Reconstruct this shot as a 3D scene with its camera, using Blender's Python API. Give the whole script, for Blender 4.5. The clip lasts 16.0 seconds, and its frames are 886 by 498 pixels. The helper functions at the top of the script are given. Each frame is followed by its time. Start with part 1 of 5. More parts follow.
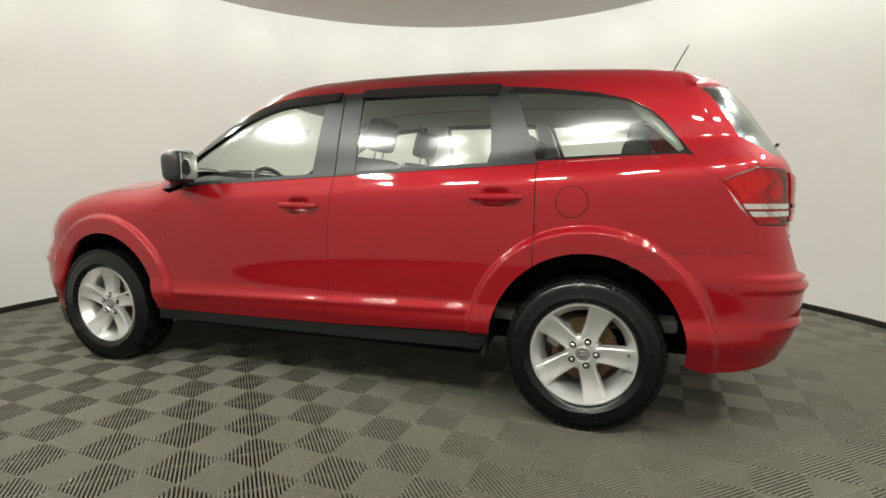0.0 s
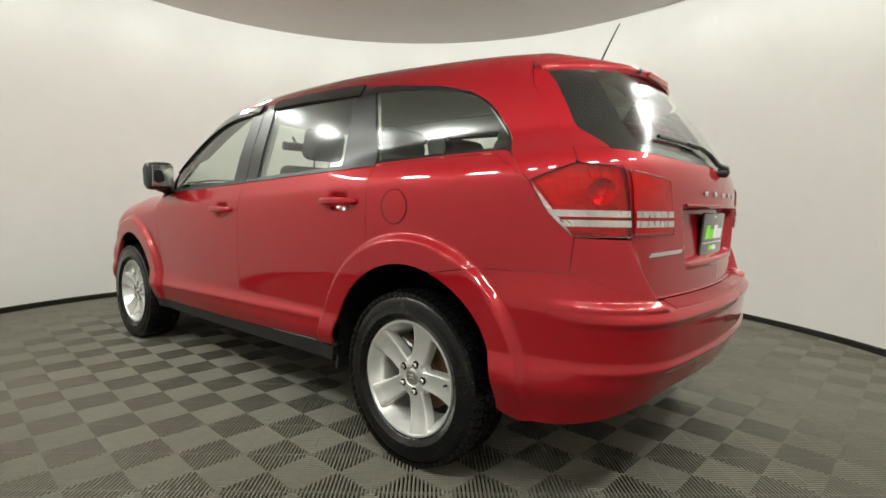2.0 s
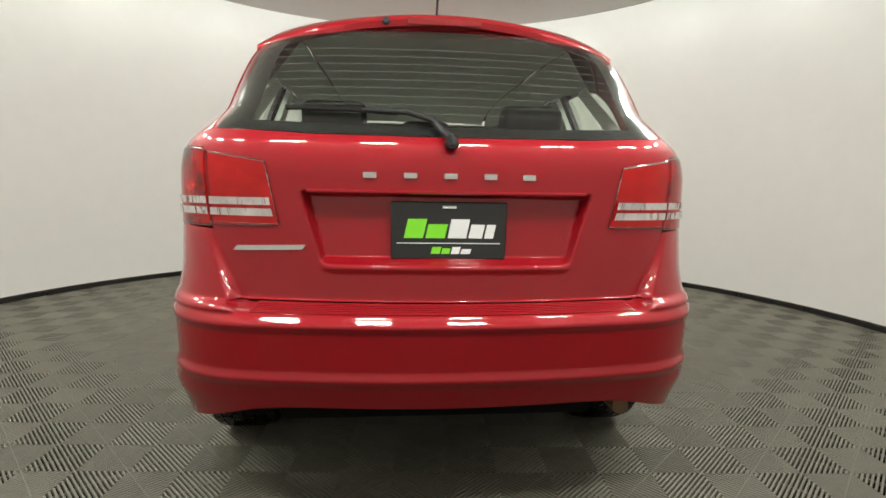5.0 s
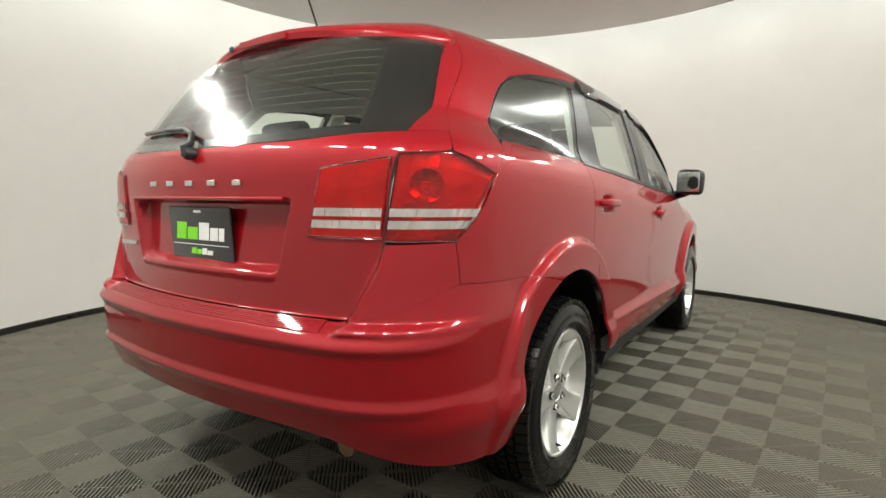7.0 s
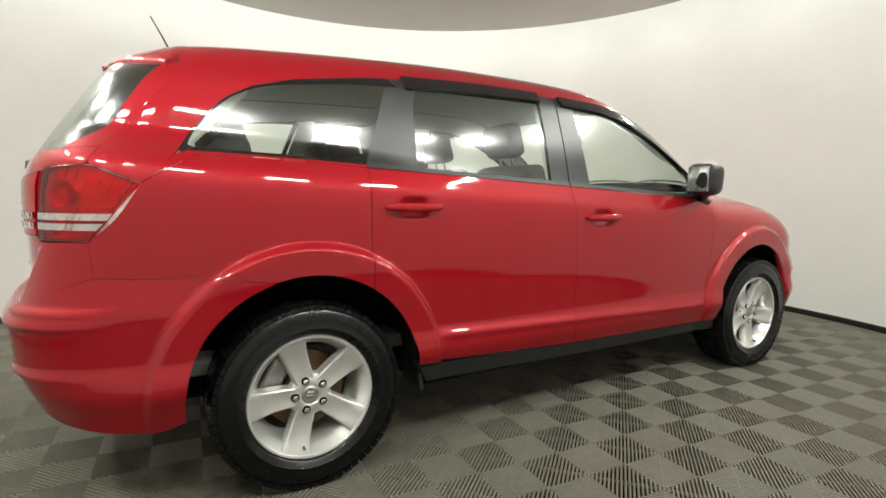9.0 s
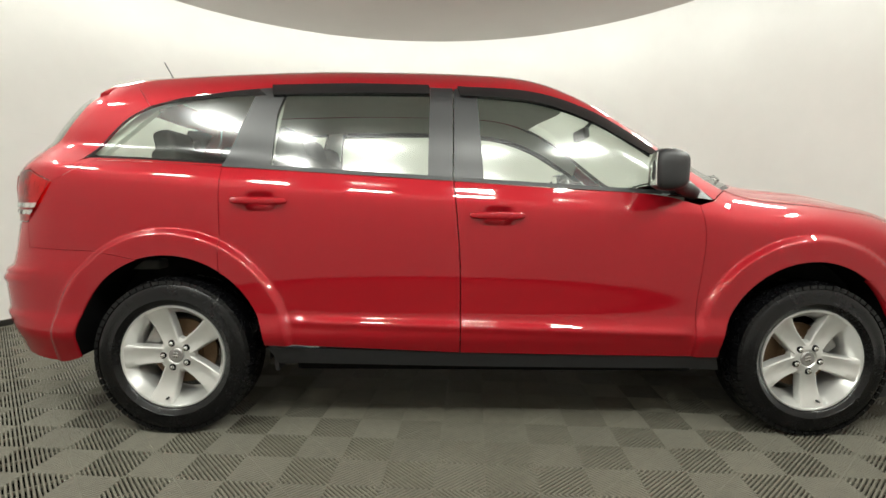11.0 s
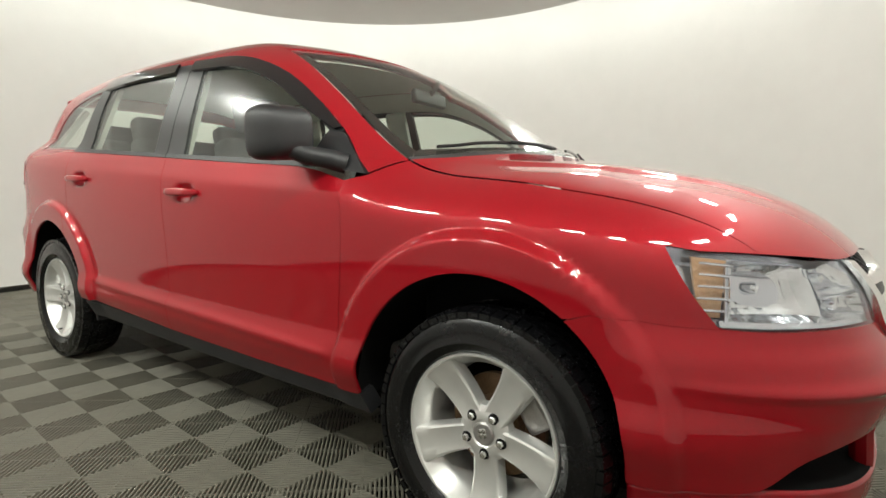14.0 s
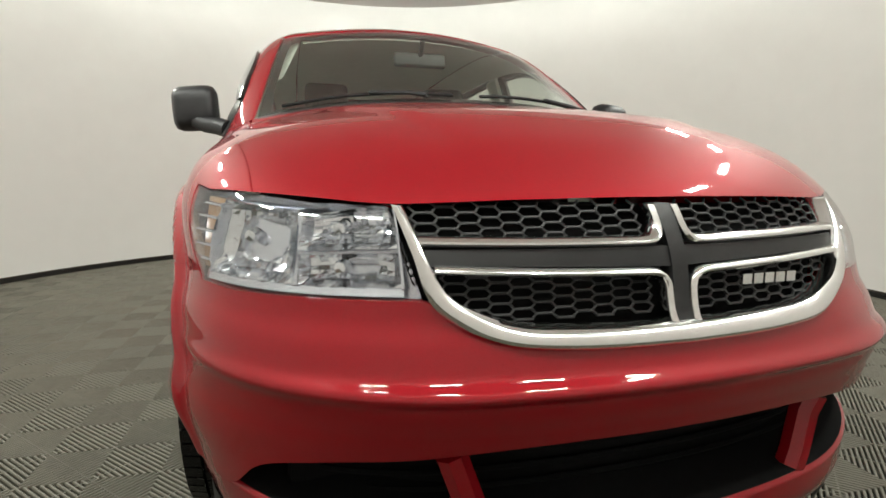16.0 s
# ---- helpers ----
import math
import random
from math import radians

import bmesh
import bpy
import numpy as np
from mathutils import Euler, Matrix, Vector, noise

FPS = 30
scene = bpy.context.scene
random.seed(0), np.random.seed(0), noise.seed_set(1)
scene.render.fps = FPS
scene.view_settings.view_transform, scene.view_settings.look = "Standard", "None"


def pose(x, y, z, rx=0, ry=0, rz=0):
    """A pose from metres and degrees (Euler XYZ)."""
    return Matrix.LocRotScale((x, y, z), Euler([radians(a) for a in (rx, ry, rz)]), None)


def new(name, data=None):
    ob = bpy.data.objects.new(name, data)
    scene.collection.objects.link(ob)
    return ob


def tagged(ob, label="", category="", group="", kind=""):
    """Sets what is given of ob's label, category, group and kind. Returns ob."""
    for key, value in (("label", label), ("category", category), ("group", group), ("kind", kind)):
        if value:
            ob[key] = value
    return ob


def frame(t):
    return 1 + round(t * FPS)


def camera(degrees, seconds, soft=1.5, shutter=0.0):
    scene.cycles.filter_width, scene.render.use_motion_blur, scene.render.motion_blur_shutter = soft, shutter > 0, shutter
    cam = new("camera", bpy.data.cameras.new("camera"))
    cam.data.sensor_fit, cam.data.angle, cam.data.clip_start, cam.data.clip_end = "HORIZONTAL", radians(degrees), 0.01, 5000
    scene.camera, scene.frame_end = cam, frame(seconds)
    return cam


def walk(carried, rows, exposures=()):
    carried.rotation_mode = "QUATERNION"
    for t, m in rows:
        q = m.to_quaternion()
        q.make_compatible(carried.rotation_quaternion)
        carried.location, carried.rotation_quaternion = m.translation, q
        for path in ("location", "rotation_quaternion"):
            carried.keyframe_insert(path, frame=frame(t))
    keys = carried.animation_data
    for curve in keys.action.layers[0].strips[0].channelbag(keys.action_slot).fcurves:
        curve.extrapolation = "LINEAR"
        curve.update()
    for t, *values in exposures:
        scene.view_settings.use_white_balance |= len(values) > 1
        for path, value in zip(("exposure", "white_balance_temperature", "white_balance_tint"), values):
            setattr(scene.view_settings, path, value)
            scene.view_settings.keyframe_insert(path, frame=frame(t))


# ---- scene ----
cam = camera(81.64, 16.0, soft=1.6)
PATH = [
    (0.0, pose(-3.193, -1.558, 1.102, 83.00, -0.33, -71.39)),
    (0.5, pose(-3.017, -1.921, 1.098, 83.68, -0.47, -66.45)),
    (1.0, pose(-2.810, -2.264, 1.078, 84.39, -0.73, -61.62)),
    (1.5, pose(-2.580, -2.564, 1.069, 84.68, -0.73, -56.58)),
    (2.0, pose(-2.326, -2.833, 1.046, 85.10, -1.03, -49.88)),
    (2.5, pose(-2.026, -3.094, 1.051, 84.53, -1.06, -45.73)),
    (3.0, pose(-1.721, -3.313, 1.061, 83.65, -1.05, -42.29)),
    (3.5, pose(-1.384, -3.483, 1.070, 83.13, -0.96, -34.42)),
    (4.0, pose(-0.999, -3.632, 1.069, 82.85, -0.96, -25.58)),
    (4.8, pose(-0.334, -3.789, 1.075, 82.87, -1.00, -9.60)),
    (5.6, pose(0.413, -3.743, 1.079, 83.60, -1.12, 8.73)),
    (6.5, pose(1.172, -3.445, 1.078, 84.14, -1.01, 26.77)),
    (7.0, pose(1.531, -3.241, 1.060, 84.57, -0.48, 33.74)),
    (7.5, pose(1.899, -2.966, 1.075, 84.12, -0.60, 43.15)),
    (8.0, pose(2.219, -2.658, 1.088, 84.07, -0.52, 49.66)),
    (8.5, pose(2.478, -2.308, 1.101, 83.80, -0.45, 54.40)),
    (9.0, pose(2.705, -1.945, 1.122, 83.46, -0.71, 60.13)),
    (9.2, pose(2.798, -1.796, 1.103, 84.03, -0.58, 62.64)),
    (9.9, pose(3.054, -1.235, 1.087, 84.43, -0.57, 72.43)),
    (10.6, pose(3.164, -0.611, 1.057, 84.85, -0.45, 83.57)),
    (11.3, pose(3.107, 0.023, 1.045, 84.79, -0.44, 93.44)),
    (11.5, pose(3.071, 0.209, 1.056, 84.51, -0.39, 95.60)),
    (12.0, pose(2.959, 0.642, 1.053, 84.32, -0.55, 101.80)),
    (12.5, pose(2.786, 1.058, 1.047, 84.25, -0.67, 107.82)),
    (13.0, pose(2.583, 1.433, 1.025, 84.43, -0.95, 113.69)),
    (13.5, pose(2.307, 1.781, 1.018, 84.22, -1.24, 119.30)),
    (14.0, pose(2.049, 2.123, 1.013, 83.92, -1.24, 124.88)),
    (14.5, pose(1.785, 2.412, 1.016, 83.46, -1.20, 131.91)),
    (15.0, pose(1.510, 2.665, 0.988, 83.05, -1.14, 137.64)),
    (15.6, pose(0.995, 2.940, 0.930, 82.47, -0.50, 151.14)),
    (16.0, pose(0.633, 3.045, 0.917, 82.19, 0.10, 163.00)),
]
walk(cam, PATH, [(0.0, -0.08), (2.0, -0.12), (4.0, -0.10), (6.5, -0.06), (8.0, -0.04), (9.0, 0.02), (12.5, 0.05), (14.0, 0.0), (15.0, -0.10), (16.0, -0.12)])

# ---- world, lamps ----
world = bpy.data.worlds.new("world")
scene.world = world
world.use_nodes = True
world.node_tree.nodes["Background"].inputs[0].default_value = (0.9, 0.95, 1.0, 1)
world.node_tree.nodes["Background"].inputs[1].default_value = 0.02

ROOM_X, ROOM_Y, ROOM_R, ROOM_H = -0.05, -0.33, 3.72, 4.20      # the round booth
DISC_R, DISC_Z = 3.10, 2.98                                     # the hanging ceiling disc
LED_COUNT = 20
LED_POWER = 37.0


# ---- small tools ----
def V3(*c):
    return np.array(c, float)


def mesh_from(name, verts, faces, smooth=True, angle=35, normals=None):
    me = bpy.data.meshes.new(name)
    me.from_pydata([tuple(map(float, v)) for v in verts], [], [tuple(map(int, f)) for f in faces])
    if smooth:
        me.polygons.foreach_set("use_smooth", [True] * len(me.polygons))
        me.set_sharp_from_angle(angle=radians(angle))
    me.update()
    if normals is not None:
        me.normals_split_custom_set_from_vertices([tuple(map(float, n)) for n in normals])
    return me


def put(name, me, mat, parent=None, label="", category="", kind="", group=""):
    me.materials.clear()
    me.materials.append(mat)
    ob = new(name, me)
    if parent is not None:
        ob.parent = parent
    return tagged(ob, label, category, group, kind)


def part(name, bm, mat, parent=None, label="", smooth=True, angle=35):
    """Links a bmesh as one mesh object under a thing or a part."""
    me = bpy.data.meshes.new(name)
    bm.to_mesh(me)
    bm.free()
    if smooth:
        me.polygons.foreach_set("use_smooth", [True] * len(me.polygons))
        me.set_sharp_from_angle(angle=radians(angle))
    return put(name, me, mat, parent, label)


def box_bm(sx, sy, sz, m=None, bevel=0.0, seg=2, bm=None):
    """A bevelled block, added to bm if one is given."""
    b = bmesh.new()
    bmesh.ops.create_cube(b, size=1.0)
    bmesh.ops.scale(b, vec=(sx, sy, sz), verts=b.verts)
    if bevel:
        bmesh.ops.bevel(b, geom=b.edges[:], offset=bevel, segments=seg, affect="EDGES", profile=0.6)
    if m is not None:
        bmesh.ops.transform(b, matrix=m, verts=b.verts)
    if bm is None:
        return b
    me = bpy.data.meshes.new("tmp")
    b.to_mesh(me)
    b.free()
    bm.from_mesh(me)
    bpy.data.meshes.remove(me)
    return bm


def lathe(profile, n, axis="x", arc=None):
    """Turns (radius, along) pairs round an axis through the origin. Returns vertices and faces."""
    verts, faces = [], []
    k = len(profile)
    closed = arc is None
    a0, a1 = arc or (0, 2 * math.pi)
    steps = n if closed else n + 1
    for i in range(steps):
        a = a0 + (a1 - a0) * i / n
        c, s = math.cos(a), math.sin(a)
        for r, t in profile:
            verts.append((t, r * c, r * s) if axis == "x" else (r * c, r * s, t) if axis == "z" else (r * c, t, r * s))
    for i in range(n):
        j = (i + 1) % steps
        for q in range(k - 1):
            faces.append((i * k + q, i * k + q + 1, j * k + q + 1, j * k + q))
    return verts, faces


def tube(points, radius, n=8, taper=None):
    """A round bar along a polyline, with closed ends. Returns vertices and faces."""
    pts = [Vector(p) for p in points]
    verts, faces = [], []
    side = None
    for i, p in enumerate(pts):
        d = (pts[min(i + 1, len(pts) - 1)] - pts[max(i - 1, 0)]).normalized()
        if side is None:
            side = d.cross(Vector((0.31, 0.2, 1))).normalized()
        side = (side - d * side.dot(d)).normalized()
        up = d.cross(side)
        r = radius if taper is None else radius * (1 + (taper - 1) * i / (len(pts) - 1))
        for j in range(n):
            a = 2 * math.pi * j / n
            verts.append(p + side * (r * math.cos(a)) + up * (r * math.sin(a)))
    for i in range(len(pts) - 1):
        for j in range(n):
            k = (j + 1) % n
            faces.append((i * n + j, i * n + k, (i + 1) * n + k, (i + 1) * n + j))
    faces.append(tuple(range(n))[::-1])
    faces.append(tuple((len(pts) - 1) * n + j for j in range(n)))
    return verts, faces


def join(*pieces):
    verts, faces = [], []
    for v, f in pieces:
        o = len(verts)
        verts += [tuple(map(float, p)) for p in v]
        faces += [tuple(i + o for i in q) for q in f]
    return verts, faces


def moved(piece, m):
    v, f = piece
    return [tuple(m @ Vector(p)) for p in v], f


# ---- materials ----
def material(name, color, rough=0.5, metal=0.0, coat=0.0, noise_scale=0.0, noise_amount=0.0, bump=0.0, bump_scale=200.0,
             rough_var=0.0, spec=0.5, coat_rough=0.03, random_amount=0.0):
    m = bpy.data.materials.new(name)
    m.use_nodes = True
    nt = m.node_tree
    b = nt.nodes["Principled BSDF"]
    b.inputs["Base Color"].default_value = (*color, 1)
    b.inputs["Roughness"].default_value = rough
    b.inputs["Metallic"].default_value = metal
    b.inputs["Coat Weight"].default_value = coat
    b.inputs["Coat Roughness"].default_value = coat_rough
    b.inputs["Specular IOR Level"].default_value = spec
    co = nt.nodes.new("ShaderNodeTexCoord")
    if noise_amount or rough_var:
        n1 = nt.nodes.new("ShaderNodeTexNoise")
        n1.inputs["Scale"].default_value = noise_scale
        n1.inputs["Detail"].default_value = 6
        n2 = nt.nodes.new("ShaderNodeTexNoise")
        n2.inputs["Scale"].default_value = noise_scale * 9
        n2.inputs["Detail"].default_value = 3
        mix = nt.nodes.new("ShaderNodeMath")
        mix.operation = "ADD"
        nt.links.new(co.outputs["Object"], n1.inputs["Vector"])
        nt.links.new(co.outputs["Object"], n2.inputs["Vector"])
        nt.links.new(n1.outputs["Fac"], mix.inputs[0])
        nt.links.new(n2.outputs["Fac"], mix.inputs[1])
        if noise_amount:
            r = nt.nodes.new("ShaderNodeMapRange")
            r.inputs["From Min"].default_value, r.inputs["From Max"].default_value = 0.6, 1.4
            r.inputs["To Min"].default_value, r.inputs["To Max"].default_value = 1 - noise_amount, 1 + noise_amount
            nt.links.new(mix.outputs[0], r.inputs["Value"])
            h = nt.nodes.new("ShaderNodeHueSaturation")
            h.inputs["Color"].default_value = (*color, 1)
            nt.links.new(r.outputs[0], h.inputs["Value"])
            nt.links.new(h.outputs[0], b.inputs["Base Color"])
            if random_amount:
                oi = nt.nodes.new("ShaderNodeObjectInfo")
                rr = nt.nodes.new("ShaderNodeMapRange")
                rr.inputs["To Min"].default_value, rr.inputs["To Max"].default_value = 1 - random_amount, 1 + random_amount
                mu = nt.nodes.new("ShaderNodeMath")
                mu.operation = "MULTIPLY"
                nt.links.new(oi.outputs["Random"], rr.inputs["Value"])
                nt.links.new(rr.outputs[0], mu.inputs[0])
                nt.links.new(r.outputs[0], mu.inputs[1])
                nt.links.new(mu.outputs[0], h.inputs["Value"])
        if rough_var:
            r2 = nt.nodes.new("ShaderNodeMapRange")
            r2.inputs["From Min"].default_value, r2.inputs["From Max"].default_value = 0.6, 1.4
            r2.inputs["To Min"].default_value, r2.inputs["To Max"].default_value = max(rough - rough_var, 0.02), rough + rough_var
            nt.links.new(mix.outputs[0], r2.inputs["Value"])
            nt.links.new(r2.outputs[0], b.inputs["Roughness"])
    if bump:
        nb = nt.nodes.new("ShaderNodeTexNoise")
        nb.inputs["Scale"].default_value = bump_scale
        nb.inputs["Detail"].default_value = 4
        bn = nt.nodes.new("ShaderNodeBump")
        bn.inputs["Strength"].default_value = bump
        bn.inputs["Distance"].default_value = 0.002
        nt.links.new(co.outputs["Object"], nb.inputs["Vector"])
        nt.links.new(nb.outputs["Fac"], bn.inputs["Height"])
        nt.links.new(bn.outputs[0], b.inputs["Normal"])
    return m


def glass_material(name, tint, gloss_rough=0.01, gain=1.0):
    """A thin pane: tinted see-through with a Fresnel gloss."""
    m = bpy.data.materials.new(name)
    m.use_nodes = True
    nt = m.node_tree
    nt.nodes.remove(nt.nodes["Principled BSDF"])
    tr = nt.nodes.new("ShaderNodeBsdfTransparent")
    tr.inputs[0].default_value = (*tint, 1)
    gl = nt.nodes.new("ShaderNodeBsdfGlossy")
    gl.inputs["Roughness"].default_value = gloss_rough
    lw = nt.nodes.new("ShaderNodeLayerWeight")
    lw.inputs["Blend"].default_value = 0.5
    pw = nt.nodes.new("ShaderNodeMath")
    pw.operation = "POWER"
    pw.inputs[1].default_value = 4.0
    mu = nt.nodes.new("ShaderNodeMath")
    mu.operation = "MULTIPLY_ADD"
    mu.inputs[1].default_value = 0.9
    mu.inputs[2].default_value = 0.05 * gain
    mu.use_clamp = True
    mx = nt.nodes.new("ShaderNodeMixShader")
    nt.links.new(lw.outputs["Facing"], pw.inputs[0])
    nt.links.new(pw.outputs[0], mu.inputs[0])
    nt.links.new(mu.outputs[0], mx.inputs[0])
    nt.links.new(tr.outputs[0], mx.inputs[1])
    nt.links.new(gl.outputs[0], mx.inputs[2])
    nt.links.new(mx.outputs[0], nt.nodes["Material Output"].inputs[0])
    return m


def glow_material(name, color, strength):
    m = bpy.data.materials.new(name)
    m.use_nodes = True
    nt = m.node_tree
    nt.nodes.remove(nt.nodes["Principled BSDF"])
    em = nt.nodes.new("ShaderNodeEmission")
    em.inputs[0].default_value = (*color, 1)
    em.inputs[1].default_value = strength
    nt.links.new(em.outputs[0], nt.nodes["Material Output"].inputs[0])
    return m


def car_paint(name, color, dark):
    """Red metallic paint under clear coat, with fine flakes and a little orange peel."""
    m = bpy.data.materials.new(name)
    m.use_nodes = True
    nt = m.node_tree
    b = nt.nodes["Principled BSDF"]
    co = nt.nodes.new("ShaderNodeTexCoord")
    vo = nt.nodes.new("ShaderNodeTexVoronoi")
    vo.inputs["Scale"].default_value = 900
    no = nt.nodes.new("ShaderNodeTexNoise")
    no.inputs["Scale"].default_value = 2.2
    no.inputs["Detail"].default_value = 5
    rp = nt.nodes.new("ShaderNodeMix")
    rp.data_type = "RGBA"
    rp.inputs["A"].default_value = (*dark, 1)
    rp.inputs["B"].default_value = (*color, 1)
    ad = nt.nodes.new("ShaderNodeMath")
    ad.operation = "MULTIPLY_ADD"
    ad.inputs[1].default_value = 0.5
    ad.inputs[2].default_value = 0.35
    sep = nt.nodes.new("ShaderNodeSeparateColor")
    nt.links.new(co.outputs["Object"], vo.inputs["Vector"])
    nt.links.new(co.outputs["Object"], no.inputs["Vector"])
    nt.links.new(vo.outputs["Color"], sep.inputs[0])
    nt.links.new(sep.outputs[0], ad.inputs[0])
    nt.links.new(ad.outputs[0], rp.inputs["Factor"])
    nt.links.new(rp.outputs["Result"], b.inputs["Base Color"])
    b.inputs["Metallic"].default_value = 0.25
    b.inputs["Specular IOR Level"].default_value = 0.05
    mr = nt.nodes.new("ShaderNodeMapRange")
    mr.inputs["To Min"].default_value, mr.inputs["To Max"].default_value = 0.42, 0.50
    nt.links.new(no.outputs["Fac"], mr.inputs["Value"])
    nt.links.new(mr.outputs[0], b.inputs["Roughness"])
    b.inputs["Coat Weight"].default_value = 1.0
    b.inputs["Coat Roughness"].default_value = 0.045
    b.inputs["Coat IOR"].default_value = 1.5
    op = nt.nodes.new("ShaderNodeTexNoise")
    op.inputs["Scale"].default_value = 160
    bn = nt.nodes.new("ShaderNodeBump")
    bn.inputs["Strength"].default_value = 0.008
    bn.inputs["Distance"].default_value = 0.001
    nt.links.new(co.outputs["Object"], op.inputs["Vector"])
    nt.links.new(op.outputs["Fac"], bn.inputs["Height"])
    nt.links.new(bn.outputs[0], b.inputs["Coat Normal"])
    return m


RED = car_paint("red_paint", (0.318, 0.0042, 0.0108), (0.245, 0.0030, 0.0080))
WALL = material("wall_paint", (0.84, 0.83, 0.80), 0.75, noise_scale=0.7, noise_amount=0.02, bump=0.12, bump_scale=60)
DISC = material("disc_fabric", (0.74, 0.73, 0.71), 0.9, noise_scale=0.5, noise_amount=0.02)
# near-black for an added, unseen ring, so lamp light doesn't bounce off it
BAFFLE = material("added_baffle", (0.10, 0.10, 0.10), 0.8, noise_scale=0.7, noise_amount=0.04)
# grey for unseen surfaces above the disc, chosen to reduce bounced lamp light
UPPER_DIM = material("upper_dimmed", (0.30, 0.30, 0.29), 0.8, noise_scale=0.7, noise_amount=0.04)
CAPSTRIP = material("skirting_cap", (0.060, 0.050, 0.040), 0.22, noise_scale=2, noise_amount=0.4, rough_var=0.12)
SKIRT = material("skirting_vinyl", (0.012, 0.011, 0.010), 0.35, noise_scale=3, noise_amount=0.2, rough_var=0.15)
TILE = material("grey_floor_plastic", (0.143, 0.135, 0.106), 0.50, spec=0.25, noise_scale=3.0, noise_amount=0.16, bump=0.1, bump_scale=300, rough_var=0.08, random_amount=0.06)
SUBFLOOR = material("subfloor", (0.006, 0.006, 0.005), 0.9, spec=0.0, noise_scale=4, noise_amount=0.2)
BLACK = material("black_plastic", (0.014, 0.014, 0.015), 0.45, noise_scale=8, noise_amount=0.15, bump=0.25, bump_scale=700)
GLOSSBLACK = material("gloss_black", (0.006, 0.006, 0.007), 0.10, coat=0.6, noise_scale=6, noise_amount=0.1, rough_var=0.03)
PILLAR = material("pillar_film", (0.014, 0.014, 0.015), 0.34, noise_scale=10, noise_amount=0.12, rough_var=0.05)
DARK = material("underbody", (0.006, 0.006, 0.006), 0.9, spec=0.1, noise_scale=6, noise_amount=0.3)
RUBBER = material("tyre_rubber", (0.0035, 0.0035, 0.004), 0.24, spec=0.38, noise_scale=12, noise_amount=0.25, bump=0.04, bump_scale=250, rough_var=0.08)
ALLOY = material("silver_alloy", (0.74, 0.74, 0.72), 0.30, metal=0.70, coat=0.25, noise_scale=5, noise_amount=0.03)
CHROME = material("chrome", (0.86, 0.86, 0.85), 0.14, metal=1.0, noise_scale=9, noise_amount=0.03)
SATIN = material("satin_chrome", (0.66, 0.66, 0.65), 0.25, metal=1.0, noise_scale=9, noise_amount=0.05)
RUST = material("rusty_disc", (0.16, 0.095, 0.05), 0.6, metal=0.4, noise_scale=18, noise_amount=0.35)
STEEL = material("steel", (0.42, 0.41, 0.40), 0.4, metal=0.9, noise_scale=20, noise_amount=0.2)
GLASS = glass_material("window_glass", (0.92, 0.98, 0.93), 0.16, 1.6)
LENS = glass_material("clear_lens", (0.94, 0.95, 0.95), 0.015, 0.9)
CLOTH = material("seat_cloth", (0.055, 0.055, 0.054), 0.9, noise_scale=30, noise_amount=0.25, bump=0.3, bump_scale=500)
TRIMGREY = material("cabin_trim", (0.40, 0.40, 0.36), 0.75, noise_scale=10, noise_amount=0.1)
CARPET = material("cabin_carpet", (0.11, 0.11, 0.10), 0.95, noise_scale=40, noise_amount=0.2, bump=0.3, bump_scale=600)
LINER = material("headliner", (0.82, 0.83, 0.77), 0.95, noise_scale=12, noise_amount=0.06)
GREEN = material("green_print", (0.22, 0.72, 0.03), 0.5, noise_scale=20, noise_amount=0.03)
WHITEPRINT = material("white_print", (0.82, 0.82, 0.82), 0.5, noise_scale=20, noise_amount=0.03)
LED = glow_material("led_glow", (1.0, 0.945, 0.84), 2.0)


# ---- the round booth ----
def ring_wall(name, r, z0, z1, thick, mat, n=160, kind="structure", label="", category=""):
    prof = [(r, z0), (r, z1), (r + thick, z1), (r + thick, z0), (r, z0)]
    v, f = lathe(prof, n, "z")
    me = mesh_from(name, v, f, True, 40)
    ob = put(name, me, mat, None, label, category, kind)
    ob.location = (ROOM_X, ROOM_Y, 0)
    return ob


ring_wall("wall_round", ROOM_R, 0.0, 3.24, 0.62, WALL, label="round warm white painted booth wall", category="wall")
# unseen ring added above the disc to stop light crossing to the far wall
ring_wall("wall_baffle", DISC_R - 0.06, DISC_Z + 0.02, ROOM_H, 0.05, BAFFLE, label="unseen dark ring added above the disc to block light", category="wall")
# unseen stretch of wall, greyed to tone down the glow below it
ring_wall("wall_upper_dim", ROOM_R, 3.24, ROOM_H, 0.62, UPPER_DIM, label="unseen upper wall, greyed to cut bounced light", category="wall")
ring_wall("baseboard", ROOM_R - 0.012, 0.0, 0.042, 0.010, SKIRT, label="low black rubber skirting along the round wall", category="baseboard")
ring_wall("trim", ROOM_R - 0.008, 0.042, 0.052, 0.007, CAPSTRIP, label="thin glossy brown strip on top of the skirting", category="trim")
v, f = lathe([(ROOM_R + 0.001, 1.628), (ROOM_R - 0.0008, 1.6288), (ROOM_R - 0.0008, 1.6312), (ROOM_R + 0.001, 1.632)], 160, "z")
ob = put("wall_seam", mesh_from("wall_seam", v, f), WALL, None, "faint level joint in the white wall", "trim", "structure")
ob.location = (ROOM_X, ROOM_Y, 0)
